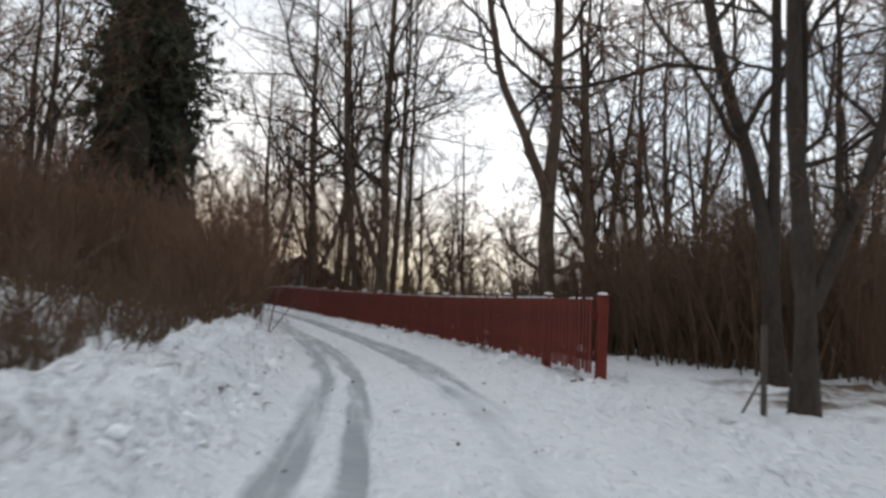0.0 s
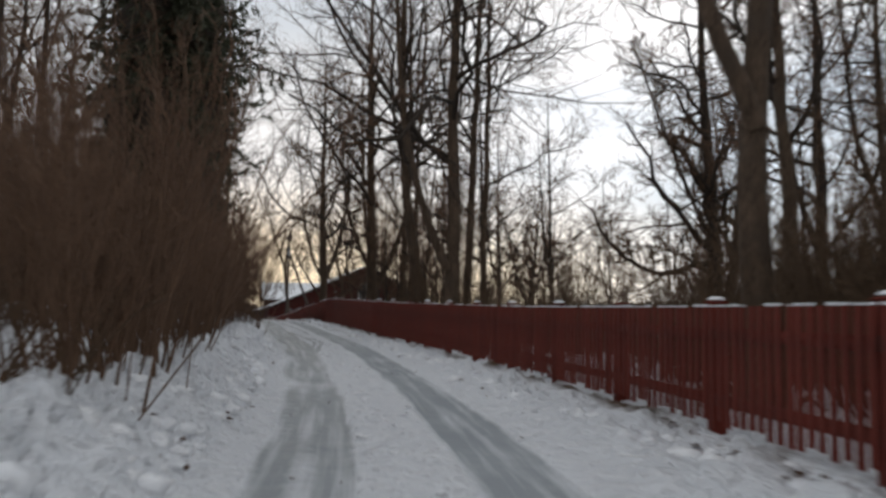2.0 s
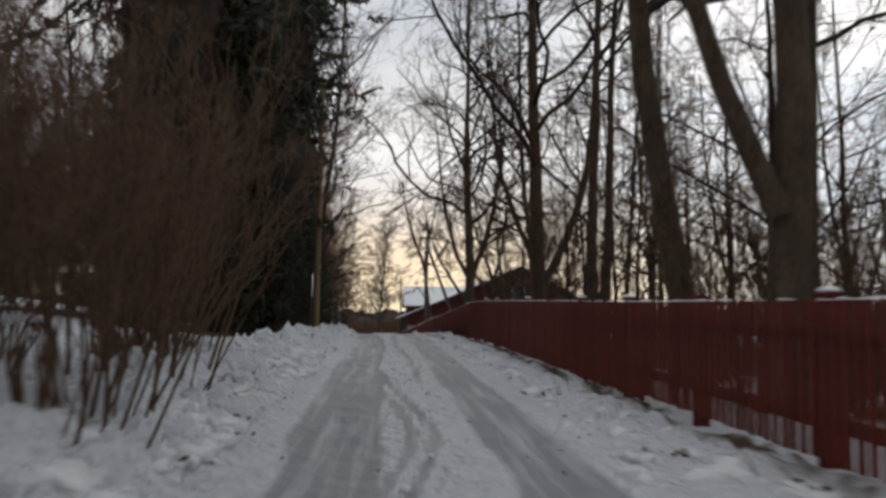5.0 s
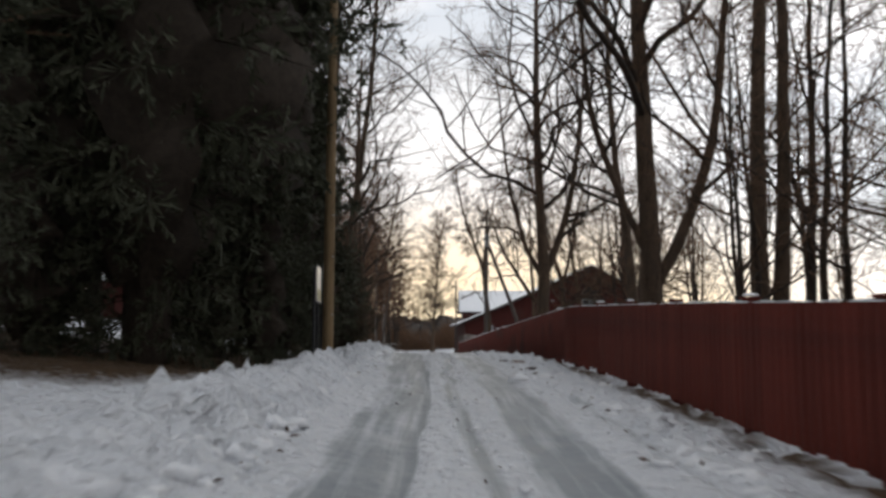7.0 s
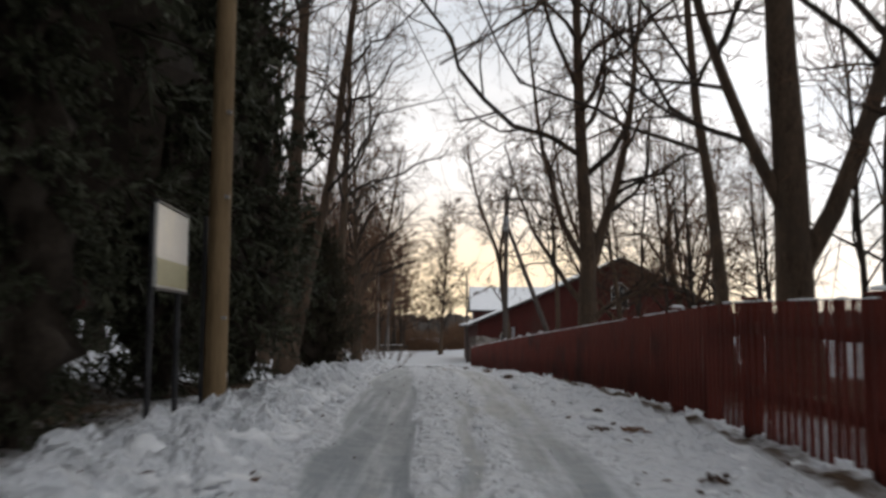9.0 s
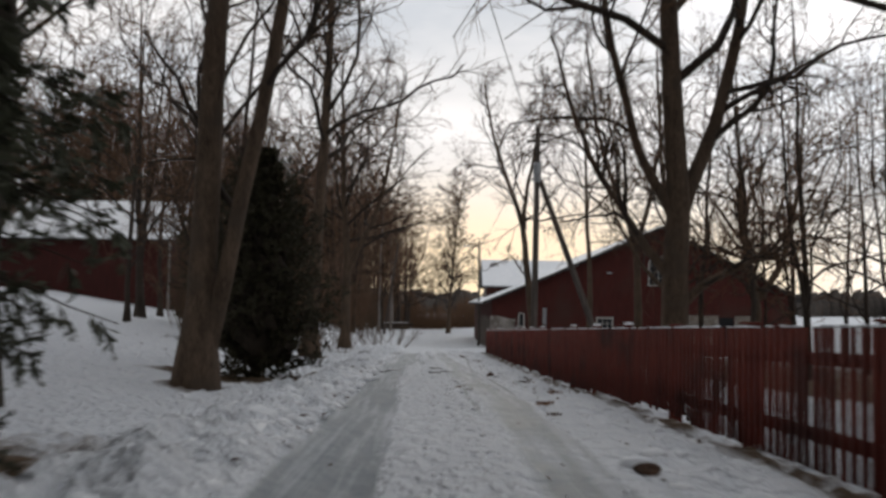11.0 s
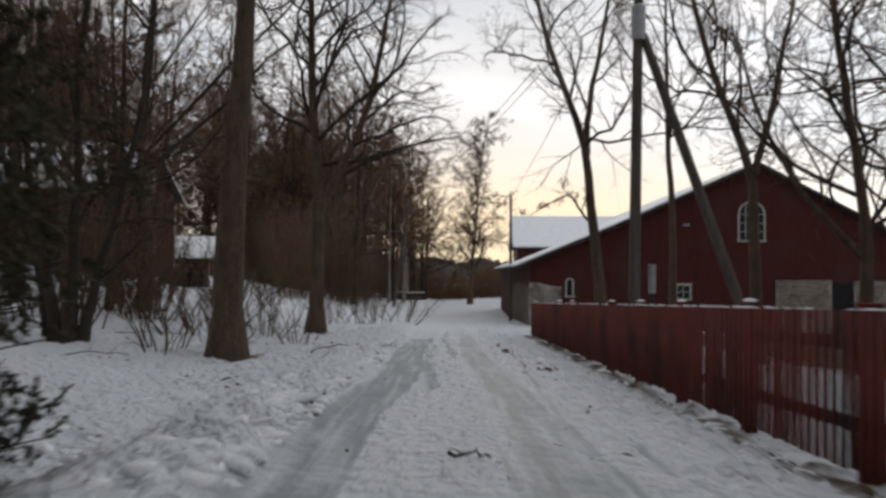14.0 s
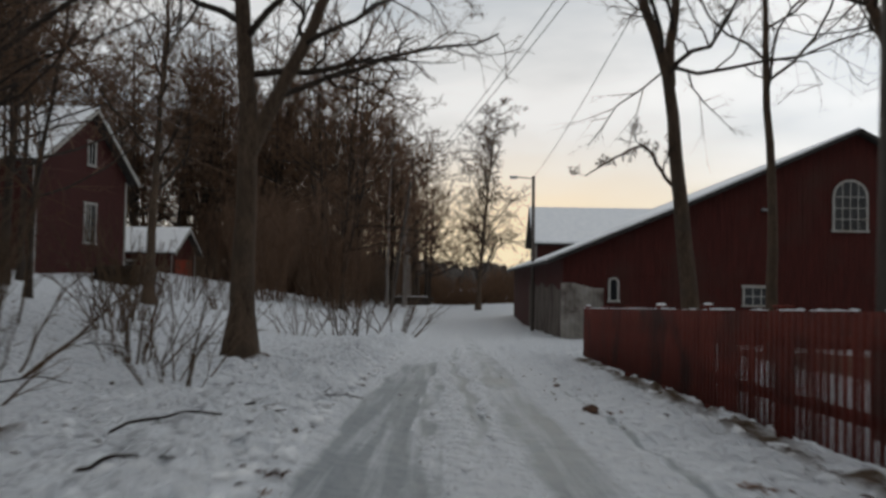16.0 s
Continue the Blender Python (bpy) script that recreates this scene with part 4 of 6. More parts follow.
# ---- woods: a few bare trees, copied ----
def build_woods():
    near, far = [], []
    for k in range(8):
        r = random.Random(50 + k)
        lean = r.uniform(-0.9, 0.9)
        stems = [([(0, 0, 0), (lean * 0.2, 0, 4), (lean * 0.5, 0.2, 8), (lean, 0.3, 14)], r.uniform(0.12, 0.2), 0.025)]
        if k % 2:
            stems.append(([(lean * 0.2, 0, 2.6), (lean * 0.2 - 0.9, 0.3, 6), (-1.4, 0.5, 12)], 0.1, 0.02))
        close = k < 5
        tree = bare_tree("bare_tree", (0, 0, 0), stems, 60 + k, "bare deciduous tree in the winter woods", limbs=15 if close else 17, branches=8, twigs=7, tips=0, low=0.16, bark=BARK_DARK,
                         fine=0.011 if close else 0.019, spread=55, reach=0.42)
        tree["group"] = "trees of the winter woods"
        (near if close else far).append(tree)
    places = []
    r = random.Random(3)

    def scatter(kinds, n, x0, x1, y0, y1, s0, s1, gap):
        done = 0
        for _ in range(n * 20):
            x, y = r.uniform(x0, x1), r.uniform(y0, y1)
            if all((x - a) ** 2 + (y - b) ** 2 > gap * gap for a, b, _, _ in places):
                places.append((x, y, r.uniform(s0, s1), kinds))
                done += 1
            if done == n:
                break
    scatter(near, 16, -24, -7, 40, 92, 0.85, 1.3, 3.0)      # woods beside the start
    scatter(near, 8, -14, -6.5, 40, 57, 1.15, 1.5, 2.2)
    scatter(near, 5, -15, -5.8, 62, 92, 1.2, 1.55, 2.4)
    scatter(far, 10, -45, -24, 30, 100, 1.0, 1.4, 3.5)
    scatter(near, 6, -34, -10, 8, 40, 0.8, 1.1, 3.0)
    scatter(near, 5, 11.5, 24, 12.5, 23, 0.45, 0.8, 1.9)
    scatter(near, 4, 10.3, 18, 23, 32, 0.65, 1.05, 1.7)   # behind the fence
    scatter(near, 7, 9.3, 13, 46, 60, 0.5, 0.8, 1.6)
    scatter(near, 6, 12.5, 20, 56, 84, 0.9, 1.2, 2.6)
    scatter(far, 12, 26, 60, 22, 60, 0.8, 1.1, 3.5)
    scatter(far, 18, 18, 62, 60, 122, 0.6, 1.0, 4.0)
    scatter(near, 6, 12, 24, 88, 112, 0.75, 1.1, 3.2)
    scatter(far, 36, -40, -8.5, 156, 210, 1.05, 1.45, 2.2)  # woods past the red house
    scatter(near, 9, -19, -8, 112, 128, 0.8, 1.15, 2.0)
    scatter(far, 20, -64, -37, 100, 180, 1.1, 1.5, 3.0)
    scatter(far, 9, -34, -24, 143, 148, 1.2, 1.5, 1.6)
    scatter(far, 7, -14, 30, -45, -16, 0.8, 1.1, 5.0)       # behind the start
    scatter(near, 6, -17, -7.5, 95, 114, 0.9, 1.35, 2.0)
    scatter(near, 5, -17, -8.5, 45, 58, 0.9, 1.3, 1.8)
    scatter(far, 16, -75, -36, 142, 185, 1.3, 1.7, 2.2)
    scatter(far, 34, -55, -9, 148, 225, 1.0, 1.5, 1.9)      # the wood's thick inside
    places[:] = [q for q in places if not (76 < q[1] < 97 and 3.05 - 0.64 * (q[1] - 64.6) < q[0] < 3.05 - 0.36 * (q[1] - 64.6))]
    places[:] = [q for q in places if not (97 <= q[1] < 130 and -0.61 < (q[0] - 3.05) / (q[1] - 64.6) < -0.45)]
    places[:] = [q for q in places if not (97 <= q[1] < 131 and -0.56 < (q[0] - 1.49) / (q[1] - 89.5) < -0.42)]
    places += [(-9.5, 104, 0.75, near), (-11, 108, 0.85, near), (-13.5, 113, 0.9, near)]
    moved = {(13, 31): (28.5, 54.0), (12, 29): (31.0, 51.0)}      # two that stand deeper in the wood
    places[:] = [(*moved.get((int(x), int(y)), (x, y + 26 * before_shed(x, y))), s, kinds) for x, y, s, kinds in places]
    used = set()
    for i, (x, y, s, kinds) in enumerate(places):
        m = pose(x, y, ground_at(x, y) - 0.1, 0, 0, r.uniform(0, 360)) @ Matrix.Scale(s, 4)
        k = kinds[i % len(kinds)]
        if k.name in used:
            copy_thing(k, m)
        else:
            k.matrix_basis = m
            used.add(k.name)
    # the row of pale trunks along the far lane
    row = bare_tree("birch_tree", (-8.5, 165, ground_at(-8.5, 165)), [([(0, 0, 0), (0.1, 0, 5), (0.1, 0, 10), (0.4, 0, 15)], 0.17, 0.03)], 80, "pale bare birch in the row beside the far lane",
                    limbs=14, branches=6, twigs=6, tips=0, low=0.35, bark=BIRCH_BARK, fine=0.013, category="birch tree")
    row["group"] = "birches along the lane"
    for i in range(1, 9):
        y = 165 + i * 9 + r.uniform(-2, 2)
        x = float(lane_x(y)) - 4.6 + r.uniform(-0.6, 0.6)
        copy_thing(row, pose(x, y, ground_at(x, y) - 0.1, 0, 0, r.uniform(0, 360)) @ Matrix.Scale(r.uniform(0.8, 1.1), 4))


# ---- shrubs ----
def shrub(name, seed, stems, height, spread, mat, label, side=6, twigs=5, flare=0.75, bend=0.07):
    r = np.random.default_rng(seed)
    bush = thing(name, (0, 0, 0), label, "shrub", "shrubs of the thicket")
    n, k = stems, 5
    foot = np.clip(r.normal(size=(n, 3)), -1.6, 1.6) * [spread * 0.28, spread * 0.28, 0]
    way = unit(np.concatenate([foot[:, :2] / spread * flare + np.clip(r.normal(size=(n, 2)), -1.5, 1.5) * 0.16, np.ones((n, 1))], axis=1))
    length = height * (0.65 + 0.45 * r.random(n))
    pts = [foot + [0, 0, -0.15]]
    for _ in range(k):
        way = unit(way + r.normal(size=way.shape) * bend + np.array([0, 0, 0.03]))
        pts.append(pts[-1] + way * (length / k)[:, None])
    pts = np.stack(pts, axis=1)
    rad = (0.008 + 0.018 * r.random(n))[:, None] * np.linspace(1, 0.25, k + 1)
    l2, r2 = sprout(r, pts, rad, side, 0.2, 24, 0.33, 0.08, 0.1, 1, 0.6)
    l3, r3 = sprout(r, l2, r2, twigs, 0.2, 32, 0.5, 0.04, 0.15, 1, 0.7)
    part("stem_clump", mesh_of("stem_clump", *tubes(pts, rad, 3), mat, True), bush)
    part("twig_mass", mesh_of("twig_mass", *joined(spikes(l2, np.maximum(r2, 0.008)), spikes(l3, np.maximum(r3, 0.007))), mat), bush)["kind"] = "stuff"
    return bush


def build_shrubs():
    r = random.Random(9)
    red = [shrub("shrub", 90 + k, 38, 4.0, 1.5, SHRUB, "tall leafless red-brown shrub in the thicket beside the lane", 6, 6, 0.45) for k in range(3)]
    dark = [shrub("shrub", 95 + k, 34, 2.6, 1.4, SHRUB_DARK, "leafless dark brown shrub", 5, 5) for k in range(2)]
    small = [shrub("shrub", 98 + k, 13, 1.9, 0.9, SHRUB_DARK, "low sparse shrub with bare dark arching stems in the snow", 5, 4, 1.7, 0.14) for k in range(3)]

    def put(kinds, spots):
        for i, (x, y, s) in enumerate(spots):
            m = pose(x, y, ground_at(x, y), 0, 0, r.uniform(0, 360)) @ Matrix.Diagonal((s, s, s * r.uniform(0.92, 1.1), 1))
            k = kinds[i % len(kinds)]
            if i < len(kinds):
                k.matrix_basis = m
            else:
                copy_thing(k, m)
    thicket = [(1.1, 15.9, 0.72), (1.25, 18.0, 0.82), (1.0, 19.3, 0.88), (1.35, 20.6, 0.85)]
    for y in np.arange(21.8, 39, 1.45):
        x = float(lane_x(y)) - float(np.interp(y, [24, 28, 32, 33, 36, 37.5], [2.85, 2.5, 2.4, 1.8, 1.8, 2.8]))
        thicket.append((x - r.uniform(0.1, 0.5), y + r.uniform(-0.4, 0.4), r.uniform(0.75, 0.95)))
        if y < 26.5:
            continue
        thicket.append((x - r.uniform(1.6, 2.4), y + r.uniform(-0.4, 0.4), r.uniform(1.05, 1.3)))
        if r.random() < 0.7:
            thicket.append((x - r.uniform(3.4, 5.5), y + r.uniform(-0.6, 0.6), r.uniform(1.2, 1.55)))
    thicket += [(-4.6, 14.5, 0.8), (-6.0, 17, 1.0), (-3.5, 27.0, 1.2), (-5.5, 29.0, 1.3), (-7.0, 31.5, 1.3), (-4.6, 33.0, 1.3), (-6.2, 25.5, 1.1), (-7.5, 21, 1.1), (-9, 26, 1.1), (-8.5, 14, 0.8), (-8.0, 47, 1.0), (-6.0, 45, 1.0)]
    put(red, thicket)
    behind = []
    for y in np.arange(17, 112, 3.4):
        x = float(fence_x(y)) + r.uniform(1.6, 6.0)
        if r.random() < (0.95 if y < 48 else 0.35):
            behind.append((x, y + r.uniform(-1, 1), r.uniform(0.6, 1.0) * (1.0 if y < 45 else 0.55)))
    behind += [(x, y, s * r.uniform(0.8, 1.35)) for x, y, s in ((12.5, 13.5, 1.3), (12.2, 17.5, 1.5), (15.8, 20, 1.6), (11.0, 15.6, 1.0), (17.5, 23, 1.7), (16.5, 13, 1.5), (20, 27, 1.8), (14.6, 18.2, 1.7), (24, 24, 2.1), (13.2, 25.5, 1.5))]
    behind += [(r.uniform(-22, -8), r.uniform(142, 195), r.uniform(1.6, 2.6)) for _ in range(12)]
    behind += [(float(fence_x(y)) + r.uniform(2.6, 4.6), y + r.uniform(-0.5, 0.5), r.uniform(0.5, 0.85)) for y in np.arange(19, 47, 1.5)]
    behind += [(r.uniform(11, 17), r.uniform(17, 46), r.uniform(0.55, 0.9)) for _ in range(12)]
    behind += [(r.uniform(10.0, 16), r.uniform(13, 20), r.uniform(1.2, 1.9)) for _ in range(11)]
    behind += [(r.uniform(9.6, 16), r.uniform(41, 50), r.uniform(1.2, 1.9)) for _ in range(7)]
    for _ in range(20):
        x = r.uniform(9.8, 18)
        behind.append((x, 18 + (x - 10) * 1.3 + r.uniform(-3, 6), r.uniform(0.95, 1.5)))
    behind += [(-8.5, 99, 1.5), (-9.5, 102, 1.6), (-10.5, 105, 1.7), (-11.5, 107, 1.6), (-8.0, 103, 1.2), (-9.0, 106, 1.3)]
    behind += [(-1.2, 7.9, 0.24), (-0.95, 7.5, 0.2), (-1.05, 9.3, 0.26), (-0.45, 12.0, 0.22), (-0.05, 10.8, 0.2), (-1.7, 10.2, 0.3), (-1.15, 12.6, 0.3), (-1.5, 8.5, 0.27), (-0.75, 13.9, 0.28)]
    put(dark, [(x, y + 26 * before_shed(x, y), s) for x, y, s in behind])
    brown = [(x, y, s * r.uniform(0.8, 1.3)) for x, y, s in ((14.5, 15.5, 0.9), (13.5, 22, 0.95), (19, 17, 1.1), (22, 21, 1.2), (12.0, 20, 0.9), (18.5, 20.5, 1.1), (16.0, 25, 1.1), (11.6, 12.2, 0.6), (21, 16, 1.2), (26, 29, 1.4), (23, 31, 1.3))]
    brown += [(r.uniform(-21, -8), r.uniform(140, 185), r.uniform(1.1, 1.7)) for _ in range(10)]
    brown += [(r.uniform(-70, -36), r.uniform(143, 160), r.uniform(1.7, 2.5)) for _ in range(16)]
    brown += [(r.uniform(-30, -9.5), r.uniform(140, 166), r.uniform(1.7, 2.6)) for _ in range(24)]
    for _ in range(40):
        y = r.uniform(143, 222)
        brown.append((min(r.uniform(-46, -8), float(lane_x(y)) - 6.5), y, r.uniform(1.2, 2.1)))
    for x, y, s in brown:
        y += 26 * before_shed(x, y)
        copy_thing(r.choice(red), pose(x, y, ground_at(x, y), 0, 0, r.uniform(0, 360)) @ Matrix.Scale(s, 4))["label"] = "leafless brown shrub of the woodland undergrowth"
    put(small, [(-4.0, 98.2, 1.0), (-4.9, 96.6, 1.1), (-3.1, 101.5, 0.9), (-4.6, 103.5, 1.1), (-5.5, 100.5, 1.2), (-3.6, 121, 1.3), (-4.6, 123, 1.4), (-2.9, 127, 1.2), (-5.4, 119, 1.2), (-7.0, 108, 1.3), (-8.2, 112, 1.4), (-9.5, 104, 1.5),
                (0.1, 17.4, 0.8), (-0.5, 18.4, 1.1), (-1.3, 20.0, 1.2), (-2.2, 21.5, 1.3), (0.0, 13.0, 0.8), (-0.7, 10.4, 0.8), (-1.6, 12.0, 1.0), (-2.4, 9.6, 0.9), (-3.4, 11.4, 1.0), (-11, 128, 1.5), (-14, 131, 1.5),
                (-1.2, 7.9, 0.5), (-0.95, 7.5, 0.45), (-1.0, 9.3, 0.5), (-0.45, 12.2, 0.55), (-0.1, 10.8, 0.4), (-1.7, 10.2, 0.6), (-1.1, 13.0, 0.6), (-0.9, 14.6, 0.7), (-1.5, 8.6, 0.55), (-2.1, 8.0, 0.6), (-0.2, 17.0, 0.8), (0.3, 16.7, 0.75), (0.9, 15.6, 0.6), (-0.6, 13.6, 0.5)])


# ---- conifers ----
def conifer(name, place, height, width, seed, label, needles, bare=0.06, droop=0.4, rows=26, boughs=9, sprays=13, round_top=False, category="spruce tree", full=1.0, low_reach=0.5, climb=1.3, taper=0.6):
    """A trunk with whorls of boughs, each carrying flat sprays of needles."""
    r = np.random.default_rng(seed)
    tree = thing(name, place, label, category)
    h = np.linspace(bare, 0.985, rows).repeat(boughs) + r.normal(size=rows * boughs) * 0.006
    n = len(h)
    az = r.random(n) * 2 * np.pi
    shape = np.clip(1 - h, 0.0, 1) ** 0.66 * np.clip(0.42 + 2.2 * h, 0, 1) * (1 + 0.16 * np.sin(2 * az + 0.6) + 0.13 * np.sin(3 * az + 9 * h)) if round_top else np.clip(1 - h, 0.0, 1) ** taper * np.clip(low_reach + climb * h, 0, 1) + 0.02
    reach = width / 2 * shape * ((0.58 + 0.6 * r.random(n)) if round_top else (0.62 + 0.55 * r.random(n) ** 1.2))
    k = 5
    t = np.linspace(0, 1, k + 1)
    out_ = np.stack([np.cos(az), np.sin(az)], axis=1)
    rise = 0.2 + h * 0.6 if round_top else 0.12 + h * 0.35
    pts = np.zeros((n, k + 1, 3))
    pts[:, :, :2] = out_[:, None] * (reach[:, None] * t)[..., None] + r.normal(size=(n, k + 1, 2)) * 0.03
    pts[:, :, 2] = (h * height)[:, None] + reach[:, None] * (rise[:, None] * t - droop * 1.6 * t ** 2 + droop * 0.5 * t ** 4)
    rad = (0.008 + 0.007 * reach)[:, None] * np.linspace(1, 0.2, k + 1)
    l2, _ = sprout(r, pts, rad, sprays, 0.25, 58, 0.3, -0.16 if not round_top else 0.12, 0.1, 2, 0.5, 0.12)
    l3, _ = sprout(r, l2, np.full((len(l2), 3), 0.004), 13 if round_top else 14, 0.05, 45, 0.18 if round_top else 0.4, -0.22 if not round_top else 0.1, 0.1, 1, 0.5, 0.07)
    sets = []
    for line, wide in ((l2, 0.012 if round_top else 0.04), (l3, (0.042 if round_top else 0.026) * full)):
        a, b = line[:, 0], line[:, -1]
        d = unit(b - a)
        s = unit(np.cross(d, unit(r.normal(size=d.shape)))) * wide * (0.8 + 0.6 * r.random((len(d), 1))) * (0.42 + 1.4 * np.clip(a[:, 2:] / 12, 0, 1) if not round_top else 1)
        m = a * 0.45 + b * 0.55
        v = np.stack([a, m + s, b, m - s], axis=1).reshape(-1, 3)
        f = np.arange(len(a) * 4).reshape(-1, 4)
        sets.append((v, f))
    # shaggy solid core, added to close the crown and darken its shaded inside
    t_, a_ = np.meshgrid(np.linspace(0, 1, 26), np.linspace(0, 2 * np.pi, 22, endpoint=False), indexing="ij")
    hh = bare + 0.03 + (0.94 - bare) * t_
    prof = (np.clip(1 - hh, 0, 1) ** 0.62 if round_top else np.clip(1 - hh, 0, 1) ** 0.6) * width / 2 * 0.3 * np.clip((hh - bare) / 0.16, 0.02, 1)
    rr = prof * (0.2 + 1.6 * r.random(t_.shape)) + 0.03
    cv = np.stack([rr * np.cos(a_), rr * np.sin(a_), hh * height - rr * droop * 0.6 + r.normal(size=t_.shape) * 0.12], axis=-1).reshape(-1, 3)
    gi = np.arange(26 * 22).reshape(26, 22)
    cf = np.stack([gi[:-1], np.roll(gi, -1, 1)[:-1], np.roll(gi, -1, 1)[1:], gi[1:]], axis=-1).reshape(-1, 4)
    part("inner_thatch", mesh_of("inner_thatch", cv, cf, CROWN_CORE), tree, "shaggy dark core added inside the crown")
    line = np.stack([np.zeros(10), np.zeros(10), np.linspace(-0.3, height * 0.99, 10)], axis=1)[None]
    part("trunk", mesh_of("trunk", *tubes(line, (np.linspace(height * 0.014, 0.02, 10))[None], 9), BARK_DARK, True), tree)
    part("bough_frame", mesh_of("bough_frame", *tubes(pts, rad, 4), BARK_DARK), tree)["kind"] = "stuff"
    part("needles", mesh_of("needles", *joined(*sets), needles), tree)["kind"] = "stuff"
    return tree


def build_conifers():
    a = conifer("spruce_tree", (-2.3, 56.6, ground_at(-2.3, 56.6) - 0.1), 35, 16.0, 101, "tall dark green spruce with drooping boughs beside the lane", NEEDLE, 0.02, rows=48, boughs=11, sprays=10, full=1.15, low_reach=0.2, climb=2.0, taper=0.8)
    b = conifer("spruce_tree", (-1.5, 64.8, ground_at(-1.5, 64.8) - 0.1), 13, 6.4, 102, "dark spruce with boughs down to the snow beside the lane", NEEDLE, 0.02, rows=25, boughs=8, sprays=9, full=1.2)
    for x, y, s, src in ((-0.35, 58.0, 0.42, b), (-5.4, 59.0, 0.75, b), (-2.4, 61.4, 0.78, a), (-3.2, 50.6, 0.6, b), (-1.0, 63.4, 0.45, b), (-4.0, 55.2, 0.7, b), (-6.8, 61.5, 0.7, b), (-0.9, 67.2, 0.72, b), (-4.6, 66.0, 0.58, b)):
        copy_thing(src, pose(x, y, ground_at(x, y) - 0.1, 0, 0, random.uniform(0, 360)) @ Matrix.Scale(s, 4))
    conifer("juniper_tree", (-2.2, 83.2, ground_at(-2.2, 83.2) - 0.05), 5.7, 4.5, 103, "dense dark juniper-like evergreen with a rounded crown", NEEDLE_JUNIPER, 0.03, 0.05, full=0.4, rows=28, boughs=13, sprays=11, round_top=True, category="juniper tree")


# ---- far woods all round ----
def build_far_woods():
    r = np.random.default_rng(5)
    n = 2600
    az = r.random(n) * 2 * np.pi
    dist = 330 + 120 * r.random(n)
    x, y = np.sin(az) * dist, 120 + np.cos(az) * dist
    z = land(x, y) - 1.0
    h = 9 + 3.5 * r.random(n)
    pts = np.stack([np.stack([x, y, z], 1), np.stack([x, y, z + h * 0.6], 1), np.stack([x, y, z + h], 1)], axis=1)
    rad = np.stack([h * 0.3, h * 0.36, h * 0.1], axis=1)
    tagged(new("far_woods", mesh_of("far_woods", *tubes(pts, rad, 5), FAR_WOOD_HAZED)), "distant dark line of woods beyond the field", "woods", kind="stuff")


def build_wood_edge():
    """The edge of the woods where the lane runs down to the field: upright thin stems with side twigs, close together."""
    r = np.random.default_rng(6)
    n = 3400
    x, y = r.uniform(-45, 40, n), 226 + 16 * r.random(n) ** 1.5
    z = land(x, y) - 0.3
    h = (3.6 + 1.6 * r.random(n)) * (1 + 0.18 * np.sin(x * 0.35) + 0.1 * np.sin(x * 1.3 + 1)) * (1 + (y - 226) * 0.02)
    tip = np.stack([x + r.normal(size=n) * 0.35, y, z + h], 1)
    pts = np.stack([np.stack([x, y, z], 1), (np.stack([x, y, z], 1) + tip) / 2, tip], axis=1)
    rad = np.stack([0.07 + 0.05 * r.random(n), np.full(n, 0.06), np.full(n, 0.03)], axis=1)
    side, srad = sprout(r, pts, rad, 5, 0.1, 38, 0.32, 0.1, 0.1, 1, 0.8)
    tagged(new("wood_edge", mesh_of("wood_edge", *joined(spikes(pts, rad), spikes(side, np.maximum(srad, 0.035))), TWIG)), "low brown edge of leafless woods beyond the field", "woods", kind="stuff")


